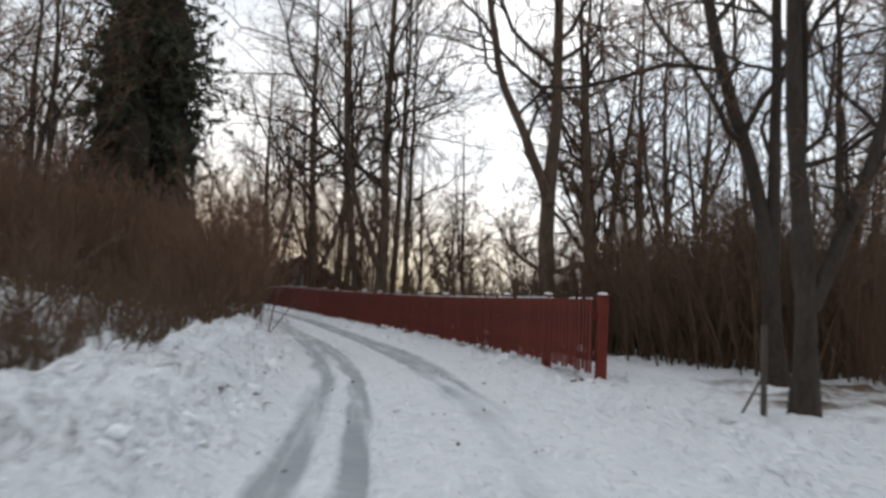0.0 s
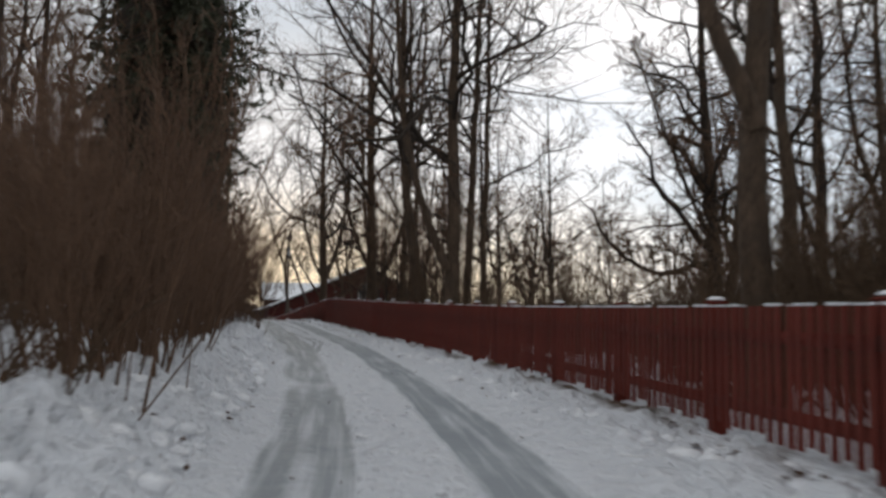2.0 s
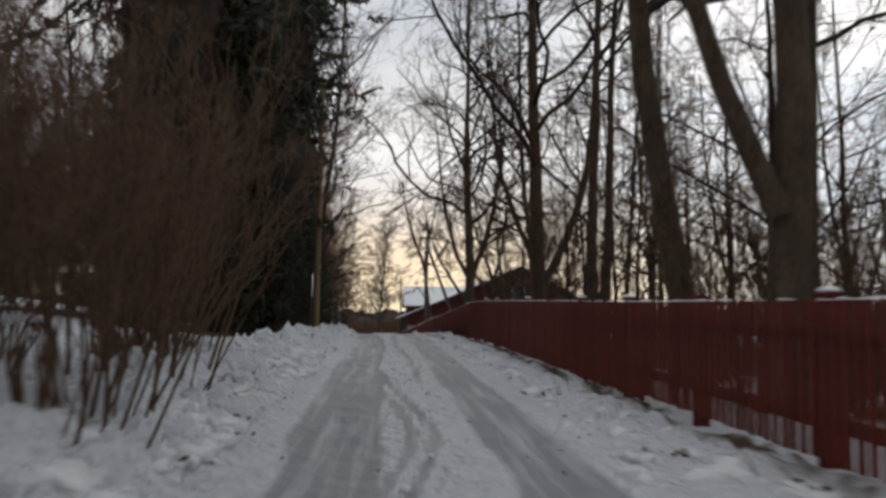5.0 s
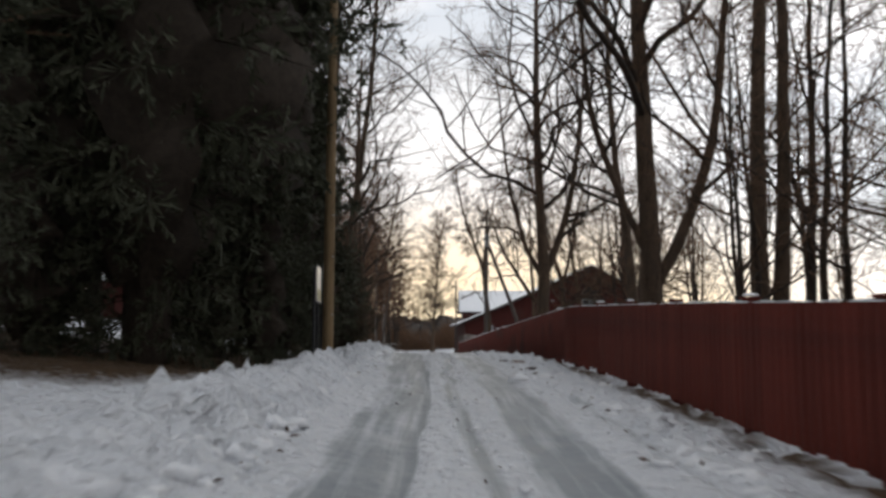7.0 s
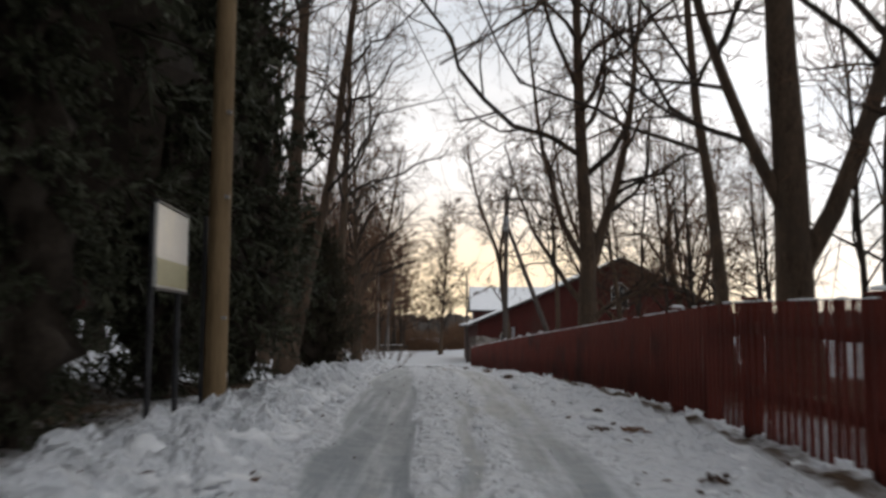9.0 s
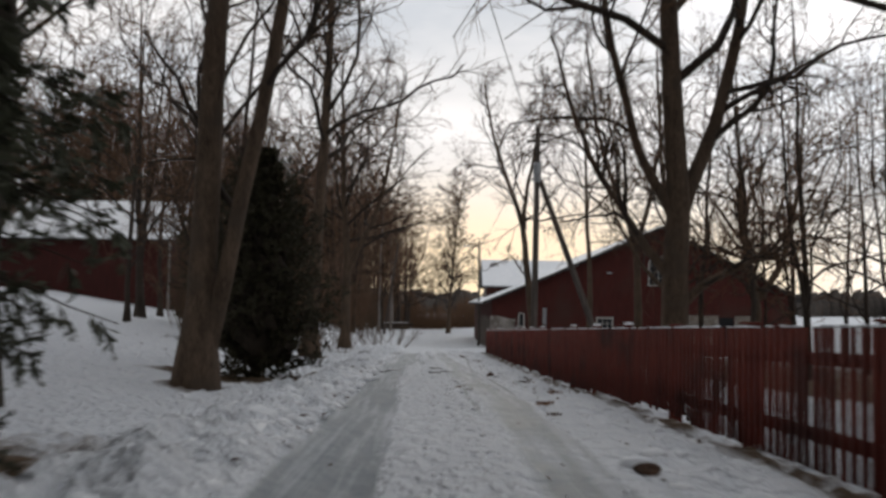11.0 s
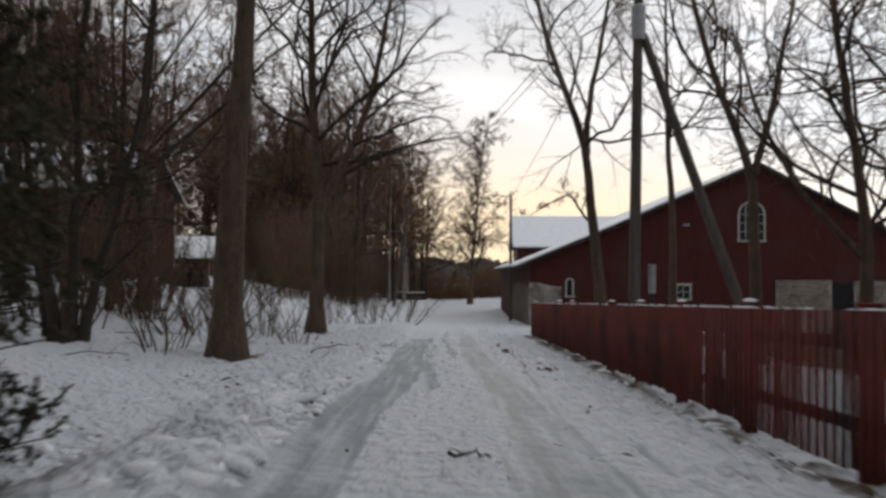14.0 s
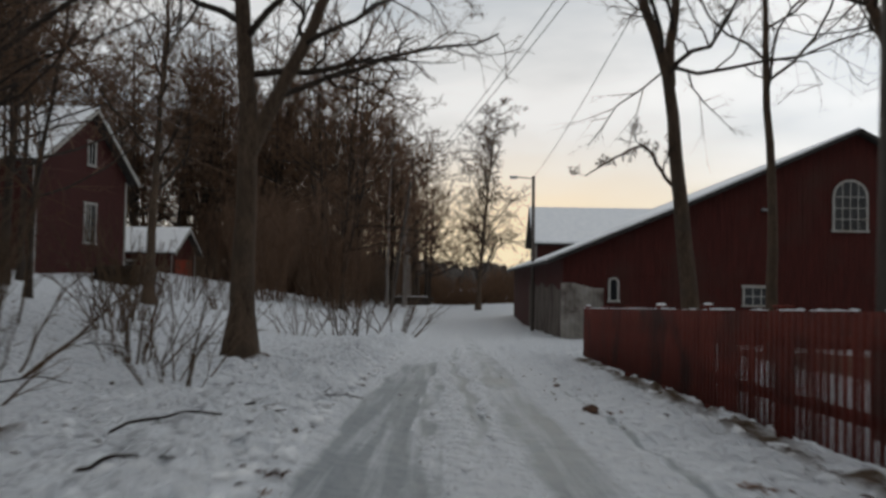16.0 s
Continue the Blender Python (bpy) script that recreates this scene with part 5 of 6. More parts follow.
# ---- buildings ----
def window_parts(parent, mat_frame, cx, z0, z1, wide, wall_y, bars, rows_, arched=False, name="window"):
    """A window in a wall that faces -y at wall_y: frame, panes and glazing bars."""
    win = new(name)
    win.parent = parent
    bm = bmesh.new()
    t, d = 0.1, 0.07
    x0, x1 = cx - wide / 2, cx + wide / 2
    ztop = z1 - wide / 2 if arched else z1
    add_box(bm, (x0, wall_y - d, z0), (x0 + t, wall_y, ztop))
    add_box(bm, (x1 - t, wall_y - d, z0), (x1, wall_y, ztop))
    add_box(bm, (x0 - 0.05, wall_y - d - 0.03, z0 - t), (x1 + 0.05, wall_y, z0))
    if arched:
        for k in range(12):
            a0, a1 = math.pi * k / 12, math.pi * (k + 1) / 12
            ro, ri = wide / 2, wide / 2 - t
            ring = [(cx + q * math.cos(a), ztop + q * math.sin(a)) for a, q in ((a0, ro), (a1, ro), (a1, ri), (a0, ri))]
            lo = [bm.verts.new((u, wall_y - d, v)) for u, v in ring]
            hi = [bm.verts.new((u, wall_y, v)) for u, v in ring]
            bm.faces.new(lo)
            bm.faces.new(hi[::-1])
            for i in range(4):
                bm.faces.new((lo[i], lo[(i + 1) % 4], hi[(i + 1) % 4], hi[i]))
    else:
        add_box(bm, (x0 - 0.04, wall_y - d - 0.01, z1 - t), (x1 + 0.04, wall_y, z1 + 0.04))
    part("frame", bm_mesh("frame", bm, mat_frame), win)
    outline = [(x0 + t, z0), (x1 - t, z0), (x1 - t, ztop)]
    if arched:
        outline += [(cx + (wide / 2 - t) * math.cos(a), ztop + (wide / 2 - t) * math.sin(a)) for a in np.linspace(0.1, math.pi - 0.1, 11)]
    outline += [(x0 + t, ztop)]
    if not arched:
        outline = [(x0 + t, z0), (x1 - t, z0), (x1 - t, z1 - t), (x0 + t, z1 - t)]
    part("pane", prism_mesh("pane", outline, wall_y - 0.03, wall_y - 0.012, "y", GLASS), win)
    for i in range(1, bars):
        u = x0 + t + (wide - 2 * t) * i / bars
        top = z1 - t - 0.02 if not arched else ztop + math.sqrt(max((wide / 2 - t) ** 2 - (u - cx) ** 2, 0.01)) - 0.01
        part("glazing_bar", box_mesh("glazing_bar", (u - 0.02, wall_y - 0.055, z0), (u + 0.02, wall_y - 0.028, top), mat_frame), win)
    for i in range(1, rows_):
        v = z0 + (ztop - (0 if arched else t) - z0) * i / (rows_ if not arched else rows_ - 1)
        part("glazing_bar", box_mesh("glazing_bar", (x0 + t, wall_y - 0.057, v - 0.02), (x1 - t, wall_y - 0.026, v + 0.02), mat_frame), win)
    return win


def boards(name, outline_top, x0, x1, z0, wall_y, mat, pitch=0.24):
    """Upright boards on a wall facing -y, their tops under outline_top(x); thin gaps between them, one joined mesh."""
    bm = bmesh.new()
    x = x0
    while x < x1 - 0.02:
        w = min(pitch * random.uniform(0.85, 1.15), x1 - x)
        a, b = x + 0.006, x + w - 0.006
        y = wall_y - random.uniform(0.014, 0.034)
        q = [bm.verts.new(p) for p in ((a, y, z0), (b, y, z0), (b, y, outline_top(b)), (a, y, outline_top(a)), (a, wall_y, z0), (b, wall_y, z0), (b, wall_y, outline_top(b)), (a, wall_y, outline_top(a)))]
        for f in ((0, 1, 2, 3), (4, 7, 6, 5), (0, 4, 5, 1), (1, 5, 6, 2), (2, 6, 7, 3), (3, 7, 4, 0)):
            bm.faces.new([q[i] for i in f])
        x += w
    return bm_mesh(name, bm, mat)


def build_barn():
    barn = thing("barn", (17.5, 130.0, 0), "large dark red timber barn with a snowy roof behind the fence", "barn", turn=1.7)
    prof = [(-13.2, 2.35), (-8.1, 4.5), (0.0, 8.15), (10.0, 3.0)]
    top = lambda x: float(np.interp(x, [p[0] for p in prof], [p[1] for p in prof]))
    deep = 50.0
    gable = [(-13.2, -2.6), *[p for p in prof], (10.0, -2.6)]
    part("wall", prism_mesh("wall", gable, 0.0, 0.3, "y", BARN_RED), barn)
    part("wall", prism_mesh("wall", gable, deep - 0.3, deep, "y", BARN_RED), barn)
    part("wall", box_mesh("wall", (-13.2, 0.302, -3.2), (-12.9, deep - 0.302, 2.3), BARN_RED), barn)
    part("wall", box_mesh("wall", (9.7, 0.302, -2.6), (10.0, deep - 0.302, 2.95), BARN_RED), barn)
    part("board_cladding", boards("board_cladding", lambda x: top(x) - 0.02, -13.2, 10.0, 1.55, -0.002, BARN_RED), barn, "upright dark red boards")
    part("board_cladding", boards("board_cladding", lambda x: 1.53, -11.2, 1.0, -2.6, -0.002, BARN_RED), barn, "upright dark red boards")
    for (xa, za), (xb, zb) in zip([(-13.95, 2.02), *prof[1:3]], [*prof[1:3], (10.8, 2.58)]):
        slab = [(xa, za + 0.03), (xb, zb + 0.03), (xb, zb + 0.2), (xa, za + 0.2)]
        part("roof", prism_mesh("roof", slab, -0.55, deep + 0.5, "y", ROOF_EDGE), barn, "dark roof slope")
        cover = [(xa - 0.02, za + 0.204), (xb, zb + 0.204), (xb, zb + 0.27), (xa - 0.02, za + 0.3)]
        part("snow_cover", prism_mesh("snow_cover", cover, -0.3, deep + 0.48, "y", SNOW), barn, "white snow lying on the roof")
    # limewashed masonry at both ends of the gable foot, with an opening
    # near-black backing paints the dark between the planks
    old_door = part("old_door", box_mesh("old_door", (-13.3, -0.058, -2.7), (-11.35, -0.003, 0.95), UNLIT_BLACK), barn, "old door of upright boards with flaking white paint")
    x = -13.3
    while x < -11.37:
        w = min(0.21 * random.uniform(0.85, 1.15), -11.35 - x)
        y = -0.06 - random.uniform(0.014, 0.034)
        part("plank", box_mesh("plank", (x + 0.006, y, -2.7), (x + w - 0.006, -0.06, 1.1 + 0.12 * math.sin((x + w / 2) * 2.3)), LIME), old_door, "plank with flaking white paint")
        x += w
    for x0, x1 in ((1.1, 4.3), (5.6, 7.4)):
        part("masonry", prism_mesh("masonry", [(x0, -2.7), (x1, -2.7), (x1, 1.5), (x0, 1.46)], -0.14, -0.003, "y", LIME), barn, "flaking limewashed masonry")
    stones = [box_mesh("stone", (-w / 2, -0.035, -h / 2), (w / 2, 0.02, h / 2), STONE, 0.022) for w, h in ((0.42, 0.24), (0.55, 0.24), (0.33, 0.24), (0.64, 0.24))]
    wide_of = (0.42, 0.55, 0.33, 0.64)
    for x0, x1 in ((1.1, 4.3), (5.6, 7.4)):
        for row_ in range(6):
            x = x0 + random.uniform(0, 0.15)
            while x < x1 - 0.34:
                k = random.randrange(4)
                if x + wide_of[k] > x1:
                    k = 2
                part("stone", stones[k], barn).matrix_basis = pose(x + wide_of[k] / 2, -0.145, 1.33 - row_ * 0.27 + random.uniform(-0.015, 0.015), 0, random.uniform(-2, 2), 0)
                x += wide_of[k] + 0.03
    side = part("old_boarding", boards("old_boarding", lambda x: 1.0 + 0.15 * math.sin(x * 0.9), -24.0, -0.2, -3.0, -0.02, OLD_BOARD, 0.23), barn, "grey weathered upright side boards")
    side.matrix_basis = pose(-13.204, 0, 0, 0, 0, -90)
    # flat near-black sheet paints the unlit doorway; no recess is cut
    part("opening", box_mesh("opening", (4.4, -0.02, -2.6), (5.5, -0.003, 1.35), UNLIT_BLACK), barn, "flat dark sheet painted as an unlit doorway")
    window_parts(barn, WHITE_PAINT, -0.3, 3.8, 6.1, 1.6, -0.04, 4, 4, True)
    window_parts(barn, WHITE_PAINT, -4.45, 0.35, 1.2, 1.3, -0.04, 3, 2)
    window_parts(barn, WHITE_PAINT, -10.9, 0.45, 1.5, 0.5, -0.04, 1, 1, True)
    lamp = part("wall_lamp", box_mesh("wall_lamp", (-4.3, -0.3, 4.6), (-3.95, -0.04, 4.72), METAL, 0.02), barn, "small pale metal lamp on the gable")
    # the cross gable over the long side
    y0, y1, yr, ze, zr_ = 23.2, 30.6, 26.9, 4.05, 6.6
    front = [(y0, 1.6), (y1, 1.6), (y1, ze), (yr, zr_), (y0, ze)]
    part("dormer_wall", prism_mesh("dormer_wall", front, -12.7, -12.4, "x", BARN_RED), barn, "red gable of the cross roof")
    for y, s in ((y0, -1), (y1, 1)):
        part("dormer_wall", prism_mesh("dormer_wall", [(-12.39, 2.3), (-8.6, 2.3), (-8.6, ze), (-12.39, ze)], y, y - s * 0.2, "y", BARN_RED), barn)
        slab = [(y + s * 0.4, ze - 0.25), (yr, zr_ + 0.02), (yr, zr_ + 0.16), (y + s * 0.4, ze - 0.1)]
        part("dormer_roof", prism_mesh("dormer_roof", slab, -13.2, -2.6, "x", ROOF_EDGE), barn)
        cover = [(y + s * 0.42, ze - 0.096), (yr, zr_ + 0.164), (yr, zr_ + 0.3), (y + s * 0.42, ze + 0.06)]
        part("snow_cover", prism_mesh("snow_cover", cover, -13.15, -2.6, "x", SNOW), barn, "white snow lying on the cross roof")
    for y in (24.4, 26.6):
        part("door_post", box_mesh("door_post", (-12.78, y, 2.5), (-12.703, y + 0.35, 4.0), WHITE_PAINT), barn, "white painted upright")


def build_house():
    gz = 1.0
    house = thing("house", (-21.8, 136.6, gz), "two-storey red wooden house with white corner boards and snowy roof", "house", turn=0)
    w, l, e, a = 5.2, 14.0, 6.1, 9.3
    gable = [(-w, -1.5), (w, -1.5), (w, e), (0, a), (-w, e)]
    part("wall", prism_mesh("wall", gable, -0.25, 0.0, "x", SHADED_HOUSE_RED), house)
    part("wall", prism_mesh("wall", gable, -l, -l + 0.25, "x", SHADED_HOUSE_RED), house)
    part("wall", box_mesh("wall", (-l + 0.252, -w, -1.5), (-0.252, -w + 0.25, e - 0.05), SHADED_HOUSE_RED), house)
    part("wall", box_mesh("wall", (-l + 0.252, w - 0.25, -1.5), (-0.252, w, e - 0.05), SHADED_HOUSE_RED), house)
    for s in (-1, 1):
        slab = [(s * (w + 0.6), e - 0.36), (0, a + 0.02), (0, a + 0.16), (s * (w + 0.6), e - 0.22)]
        part("roof", prism_mesh("roof", slab, -l - 0.5, 0.6, "x", ROOF_EDGE), house, "roof slope")
        cover = [(s * (w + 0.6), e - 0.216), (0, a + 0.164), (0, a + 0.3), (s * (w + 0.6), e - 0.1)]
        part("snow_cover", prism_mesh("snow_cover", cover, -l - 0.5, 0.57, "x", SNOW), house, "white snow lying on the roof")
        barge = [(s * (w + 0.62), e - 0.5), (0, a - 0.06), (0, a + 0.14), (s * (w + 0.62), e - 0.26)]
        part("bargeboard", prism_mesh("bargeboard", barge, 0.603, 0.64, "x", WHITE_PAINT), house, "white verge board")
        part("corner_board", box_mesh("corner_board", (0.002, s * w - 0.09, -1.2), (0.03, s * w + 0.09, e - 0.25), WHITE_PAINT), house, "white corner board")
    part("corner_board", box_mesh("corner_board", (-0.15, -w - 0.03, -1.2), (0.0, -w - 0.002, e - 0.25), WHITE_PAINT), house, "white corner board")

    def side_window(yc, z0, z1, wide, nm="window"):
        win = new(nm)
        win.parent = house
        bm = bmesh.new()
        for lo, hi in (((0.003, yc - wide / 2, z0), (0.06, yc - wide / 2 + 0.13, z1)), ((0.003, yc + wide / 2 - 0.13, z0), (0.06, yc + wide / 2, z1)),
                       ((0.003, yc - wide / 2 - 0.04, z1 + 0.002), (0.07, yc + wide / 2 + 0.04, z1 + 0.15)), ((0.003, yc - wide / 2 - 0.04, z0 - 0.13), (0.08, yc + wide / 2 + 0.04, z0 - 0.002))):
            add_box(bm, lo, hi)
        part("frame", bm_mesh("frame", bm, WHITE_PAINT), win, "white window surround")
        part("pane", box_mesh("pane", (0.004, yc - wide / 2 + 0.13, z0), (0.02, yc + wide / 2 - 0.13, z1), GLASS), win)
        part("glazing_bar", box_mesh("glazing_bar", (0.022, yc - 0.025, z0), (0.045, yc + 0.025, z1), WHITE_PAINT), win)
    side_window(0.6, 2.0, 4.1, 1.5)
    side_window(0.6, 6.4, 7.6, 1.0)


def build_outbuilding():
    x, y = -21.6, 151.4
    shed = thing("outbuilding", (x, y, 0.2), "small red shed with a bright red door and snowy roof", "shed")
    w, l, e, a = 2.3, 7.0, 2.7, 4.2
    gable = [(-w, -0.8), (w, -0.8), (w, e), (0, a), (-w, e)]
    part("wall", prism_mesh("wall", gable, -0.2, 0.0, "x", BARN_RED), shed)
    part("wall", prism_mesh("wall", gable, -l, -l + 0.2, "x", BARN_RED), shed)
    for s in (-1, 1):
        part("wall", box_mesh("wall", (-l + 0.202, min(s * w, s * (w - 0.2)), -0.8), (-0.202, max(s * w, s * (w - 0.2)), e - 0.03), BARN_RED), shed)
        slab = [(s * (w + 0.45), e - 0.27), (0, a + 0.02), (0, a + 0.14), (s * (w + 0.45), e - 0.15)]
        part("roof", prism_mesh("roof", slab, -l - 0.3, 0.45, "x", ROOF_EDGE), shed, "roof slope")
        cover = [(s * (w + 0.45), e - 0.146), (0, a + 0.144), (0, a + 0.28), (s * (w + 0.45), e - 0.02)]
        part("snow_cover", prism_mesh("snow_cover", cover, -l - 0.3, 0.43, "x", SNOW), shed, "white snow lying on the roof")
        barge = [(s * (w + 0.47), e - 0.38), (0, a - 0.06), (0, a + 0.12), (s * (w + 0.47), e - 0.18)]
        part("bargeboard", prism_mesh("bargeboard", barge, 0.452, 0.48, "x", WHITE_PAINT), shed, "white verge board")
        part("corner_board", box_mesh("corner_board", (0.002, s * w - 0.08, -0.5), (0.03, s * w + 0.08, e - 0.1), WHITE_PAINT), shed, "white corner board")
    for y0 in (-1.6, 0.05):
        part("door", box_mesh("door", (0.004, y0, -0.3), (0.05, y0 + 1.55, 2.1), DOOR_RED, 0.006), shed, "bright red plank door leaf")
    window_parts(shed, WHITE_PAINT, -3.2, 1.0, 2.0, 1.2, -w - 0.003, 2, 1)
    pile = thing("woodpile", (-18.2, 134.2, ground_at(-18.2, 134.2)), "low stack of dark firewood in front of the house", "woodpile")
    r = np.random.default_rng(12)
    billets = [mesh_of("billet", *tubes(np.array([[[0, -0.5, 0], [0, 0.5, 0]]]), np.array([[q, q * 0.95]]), 7), BARK_DARK, True) for q in (0.08, 0.09, 0.1)]
    for row_ in range(6):
        for k in range(16 - row_ % 2):
            part("billet", billets[int(r.integers(3))], pile).matrix_basis = pose((k - 8) * 0.2 + (row_ % 2) * 0.1, r.normal() * 0.03, 0.09 + row_ * 0.17)

    heap = thing("log_pile", (-9.0, 188, ground_at(-9.0, 188)), "dark pile of felled logs dusted with snow beside the far lane", "log pile", turn=20)
    for k, (x0, z0) in enumerate(((-0.6, 0.25), (0.0, 0.25), (0.6, 0.25), (-0.3, 0.72), (0.3, 0.72))):
        part("log", mesh_of("log", *tubes(np.array([[[-2.6 + 0.2 * k, x0, z0], [2.4 + 0.15 * k, x0, z0]]]), np.array([[0.27, 0.22]]), 9), BARK_DARK, True), heap)
    part("snow_cover", box_mesh("snow_cover", (-2.2, -0.35, 0.94), (2.2, 0.35, 1.02), SNOW, 0.03), heap, "snow on the logs")


# ---- poles, wires, sign ----
def pole_mesh(name, foot, top, r0, r1, mat):
    line = np.linspace(np.array(foot, float), np.array(top, float), 9)
    cap = np.concatenate([line, line[-1:] + [0, 0, 0.01]])
    rad = np.concatenate([np.linspace(r0, r1, 9), [0.01]])
    return mesh_of(name, *tubes(cap[None], rad[None], 12), mat, True)


def build_poles():
    pole = thing("utility_pole", (0.69, 60.5, ground_at(0.69, 60.5) - 0.1), "yellowish wooden utility pole standing in the snowbank", "utility pole")
    part("shaft", pole_mesh("shaft", (0, 0, -0.4), (0.05, 0, 9.5), 0.14, 0.1, POLE_WOOD), pole)
    for z in (1.2, 2.6, 3.6):
        part("clip", box_mesh("clip", (0.1, -0.15, z), (0.15, -0.1, z + 0.03), METAL), pole)
    part("cable_guard", box_mesh("cable_guard", (-0.17, -0.05, -0.2), (-0.12, 0.03, 2.4), DARK_METAL, 0.006), pole, "dark cable guard strip")
    sign = thing("sign_board", (0.75, 58.8, ground_at(0.75, 58.8)), "pale rectangular sign board and yellowish foot on two posts under spruces", "sign", turn=5)
    part("board", box_mesh("board", (-0.03, -0.6, 1.37), (0.0, 0.6, 2.14), SIGN_FACE, 0.006), sign)
    part("lower_panel", box_mesh("lower_panel", (0.001, -0.58, 1.39), (0.006, 0.58, 1.64), SIGN_YELLOW), sign, "pale yellow lower panel")
    for y in (-0.5, 0.5):
        part("post", pole_mesh("post", (-0.07, y, -0.4), (-0.07, y, 2.1), 0.03, 0.03, DARK_METAL), sign)
    for lo, hi in (((-0.031, -0.61, 1.345), (0.012, 0.61, 1.368)), ((-0.031, -0.61, 2.142), (0.012, 0.61, 2.165))):
        part("frame_strip", box_mesh("frame_strip", lo, hi, DARK_METAL), sign)
    # the main pole with its stay
    mx, my = 5.57, 99.0
    mz = ground_at(mx, my)
    main = thing("utility_pole", (mx, my, mz), "weathered utility pole propped by a long slanting stay pole", "utility pole")
    part("shaft", pole_mesh("shaft", (0, 0, -0.5), (0.12, 0, 10.2), 0.15, 0.11, POLE_GREY), main)
    part("stay_pole", pole_mesh("stay_pole", (3.6, 0.9, -1.0), (0.22, 0.02, 7.9), 0.15, 0.11, POLE_GREY), main, "slanting stay pole")
    part("sleeve", pole_mesh("sleeve", (0.1, -0.03, 7.75), (0.1, -0.03, 8.6), 0.17, 0.17, METAL), main, "pale metal sleeve")
    for s in (-1, 1):
        part("insulator", pole_mesh("insulator", (0.12 + s * 0.2, 0, 9.6), (0.12 + s * 0.2, 0, 9.8), 0.05, 0.035, WHITE_PAINT), main, "white insulator")
    part("crossarm", box_mesh("crossarm", (-0.35, -0.05, 9.5), (0.6, 0.05, 9.6), POLE_GREY), main)
    box = thing("cable_cabinet", (mx + 0.48, my + 0.2, ground_at(mx + 0.48, my)), "pale metal meter box on a dark post beside a pole", "cabinet")
    part("post", box_mesh("post", (-0.05, -0.04, -0.3), (0.05, 0.04, 1.69), DARK_METAL, 0.008), box, "dark post")
    part("body", box_mesh("body", (-0.075, -0.1, 1.7), (0.075, 0.1, 2.36), METAL, 0.015), box)
    part("door", box_mesh("door", (-0.062, -0.115, 1.74), (0.062, -0.102, 2.32), METAL, 0.004), box)
    part("lid", box_mesh("lid", (-0.09, -0.12, 2.362), (0.09, 0.12, 2.39), METAL, 0.012), box)
    # the lamp pole by the barn and the leaning pole beyond
    lx, ly = 3.35, 141.0
    lz = ground_at(lx, ly)
    lamp = thing("street_lamp", (lx, ly, lz), "dark wooden lamp pole with a short arm beside the barn", "street lamp")
    part("shaft", pole_mesh("shaft", (0, 0, -0.4), (-0.05, 0, 9.2), 0.13, 0.09, POLE_GREY), lamp)
    part("arm", pole_mesh("arm", (-0.05, 0, 9.05), (-1.0, 0, 9.15), 0.03, 0.03, DARK_METAL), lamp)
    part("lamp_head", box_mesh("lamp_head", (-1.45, -0.14, 9.05), (-0.98, 0.14, 9.2), METAL, 0.03), lamp, "grey lamp housing")
    qx, qy = -6.4, 151.0
    qz = ground_at(qx, qy)
    lean = thing("utility_pole", (qx, qy, qz), "pale leaning utility pole at the edge of the woods", "utility pole")
    part("shaft", pole_mesh("shaft", (0, 0, -0.4), (1.35, 0, 9.4), 0.13, 0.09, POLE_GREY), lean)

    def wire(a, b, sag):
        t = np.linspace(0, 1, 24)[:, None]
        line = np.array(a) * (1 - t) + np.array(b) * t
        line[:, 2] -= sag * 4 * (t * (1 - t))[:, 0]
        ob = new("power_line", mesh_of("power_line", *tubes(line[None], np.full((1, 24), 0.014), 5), DARK_METAL))
        tagged(ob, "thin dark overhead power line between poles", "power line", "power lines")
    wire((mx - 0.08, my, mz + 9.8), (qx + 1.3, qy, qz + 9.3), 0.5)
    wire((mx + 0.32, my, mz + 9.8), (qx + 1.4, qy, qz + 9.2), 0.5)
    wire((mx + 0.12, my, mz + 10.1), (lx - 0.05, ly, lz + 9.1), 0.5)
    wire((mx - 0.08, my, mz + 9.8), (0.69, 60.5, ground_at(0.69, 60.5) + 9.3), 0.5)



def build_stake():
    x, y = 6.49, 8.5
    stake = thing("wooden_stake", (x, y, ground_at(x, y)), "grey weathered wooden stake standing in the snow", "stake")
    part("shaft", box_mesh("shaft", (-0.035, -0.02, -0.3), (0.035, 0.02, 1.05), POLE_GREY, 0.006), stake)
    part("brace", pole_mesh("brace", (-0.3, 0.1, -0.1), (-0.03, 0.02, 0.42), 0.018, 0.016, POLE_GREY), stake, "thin slanting brace")


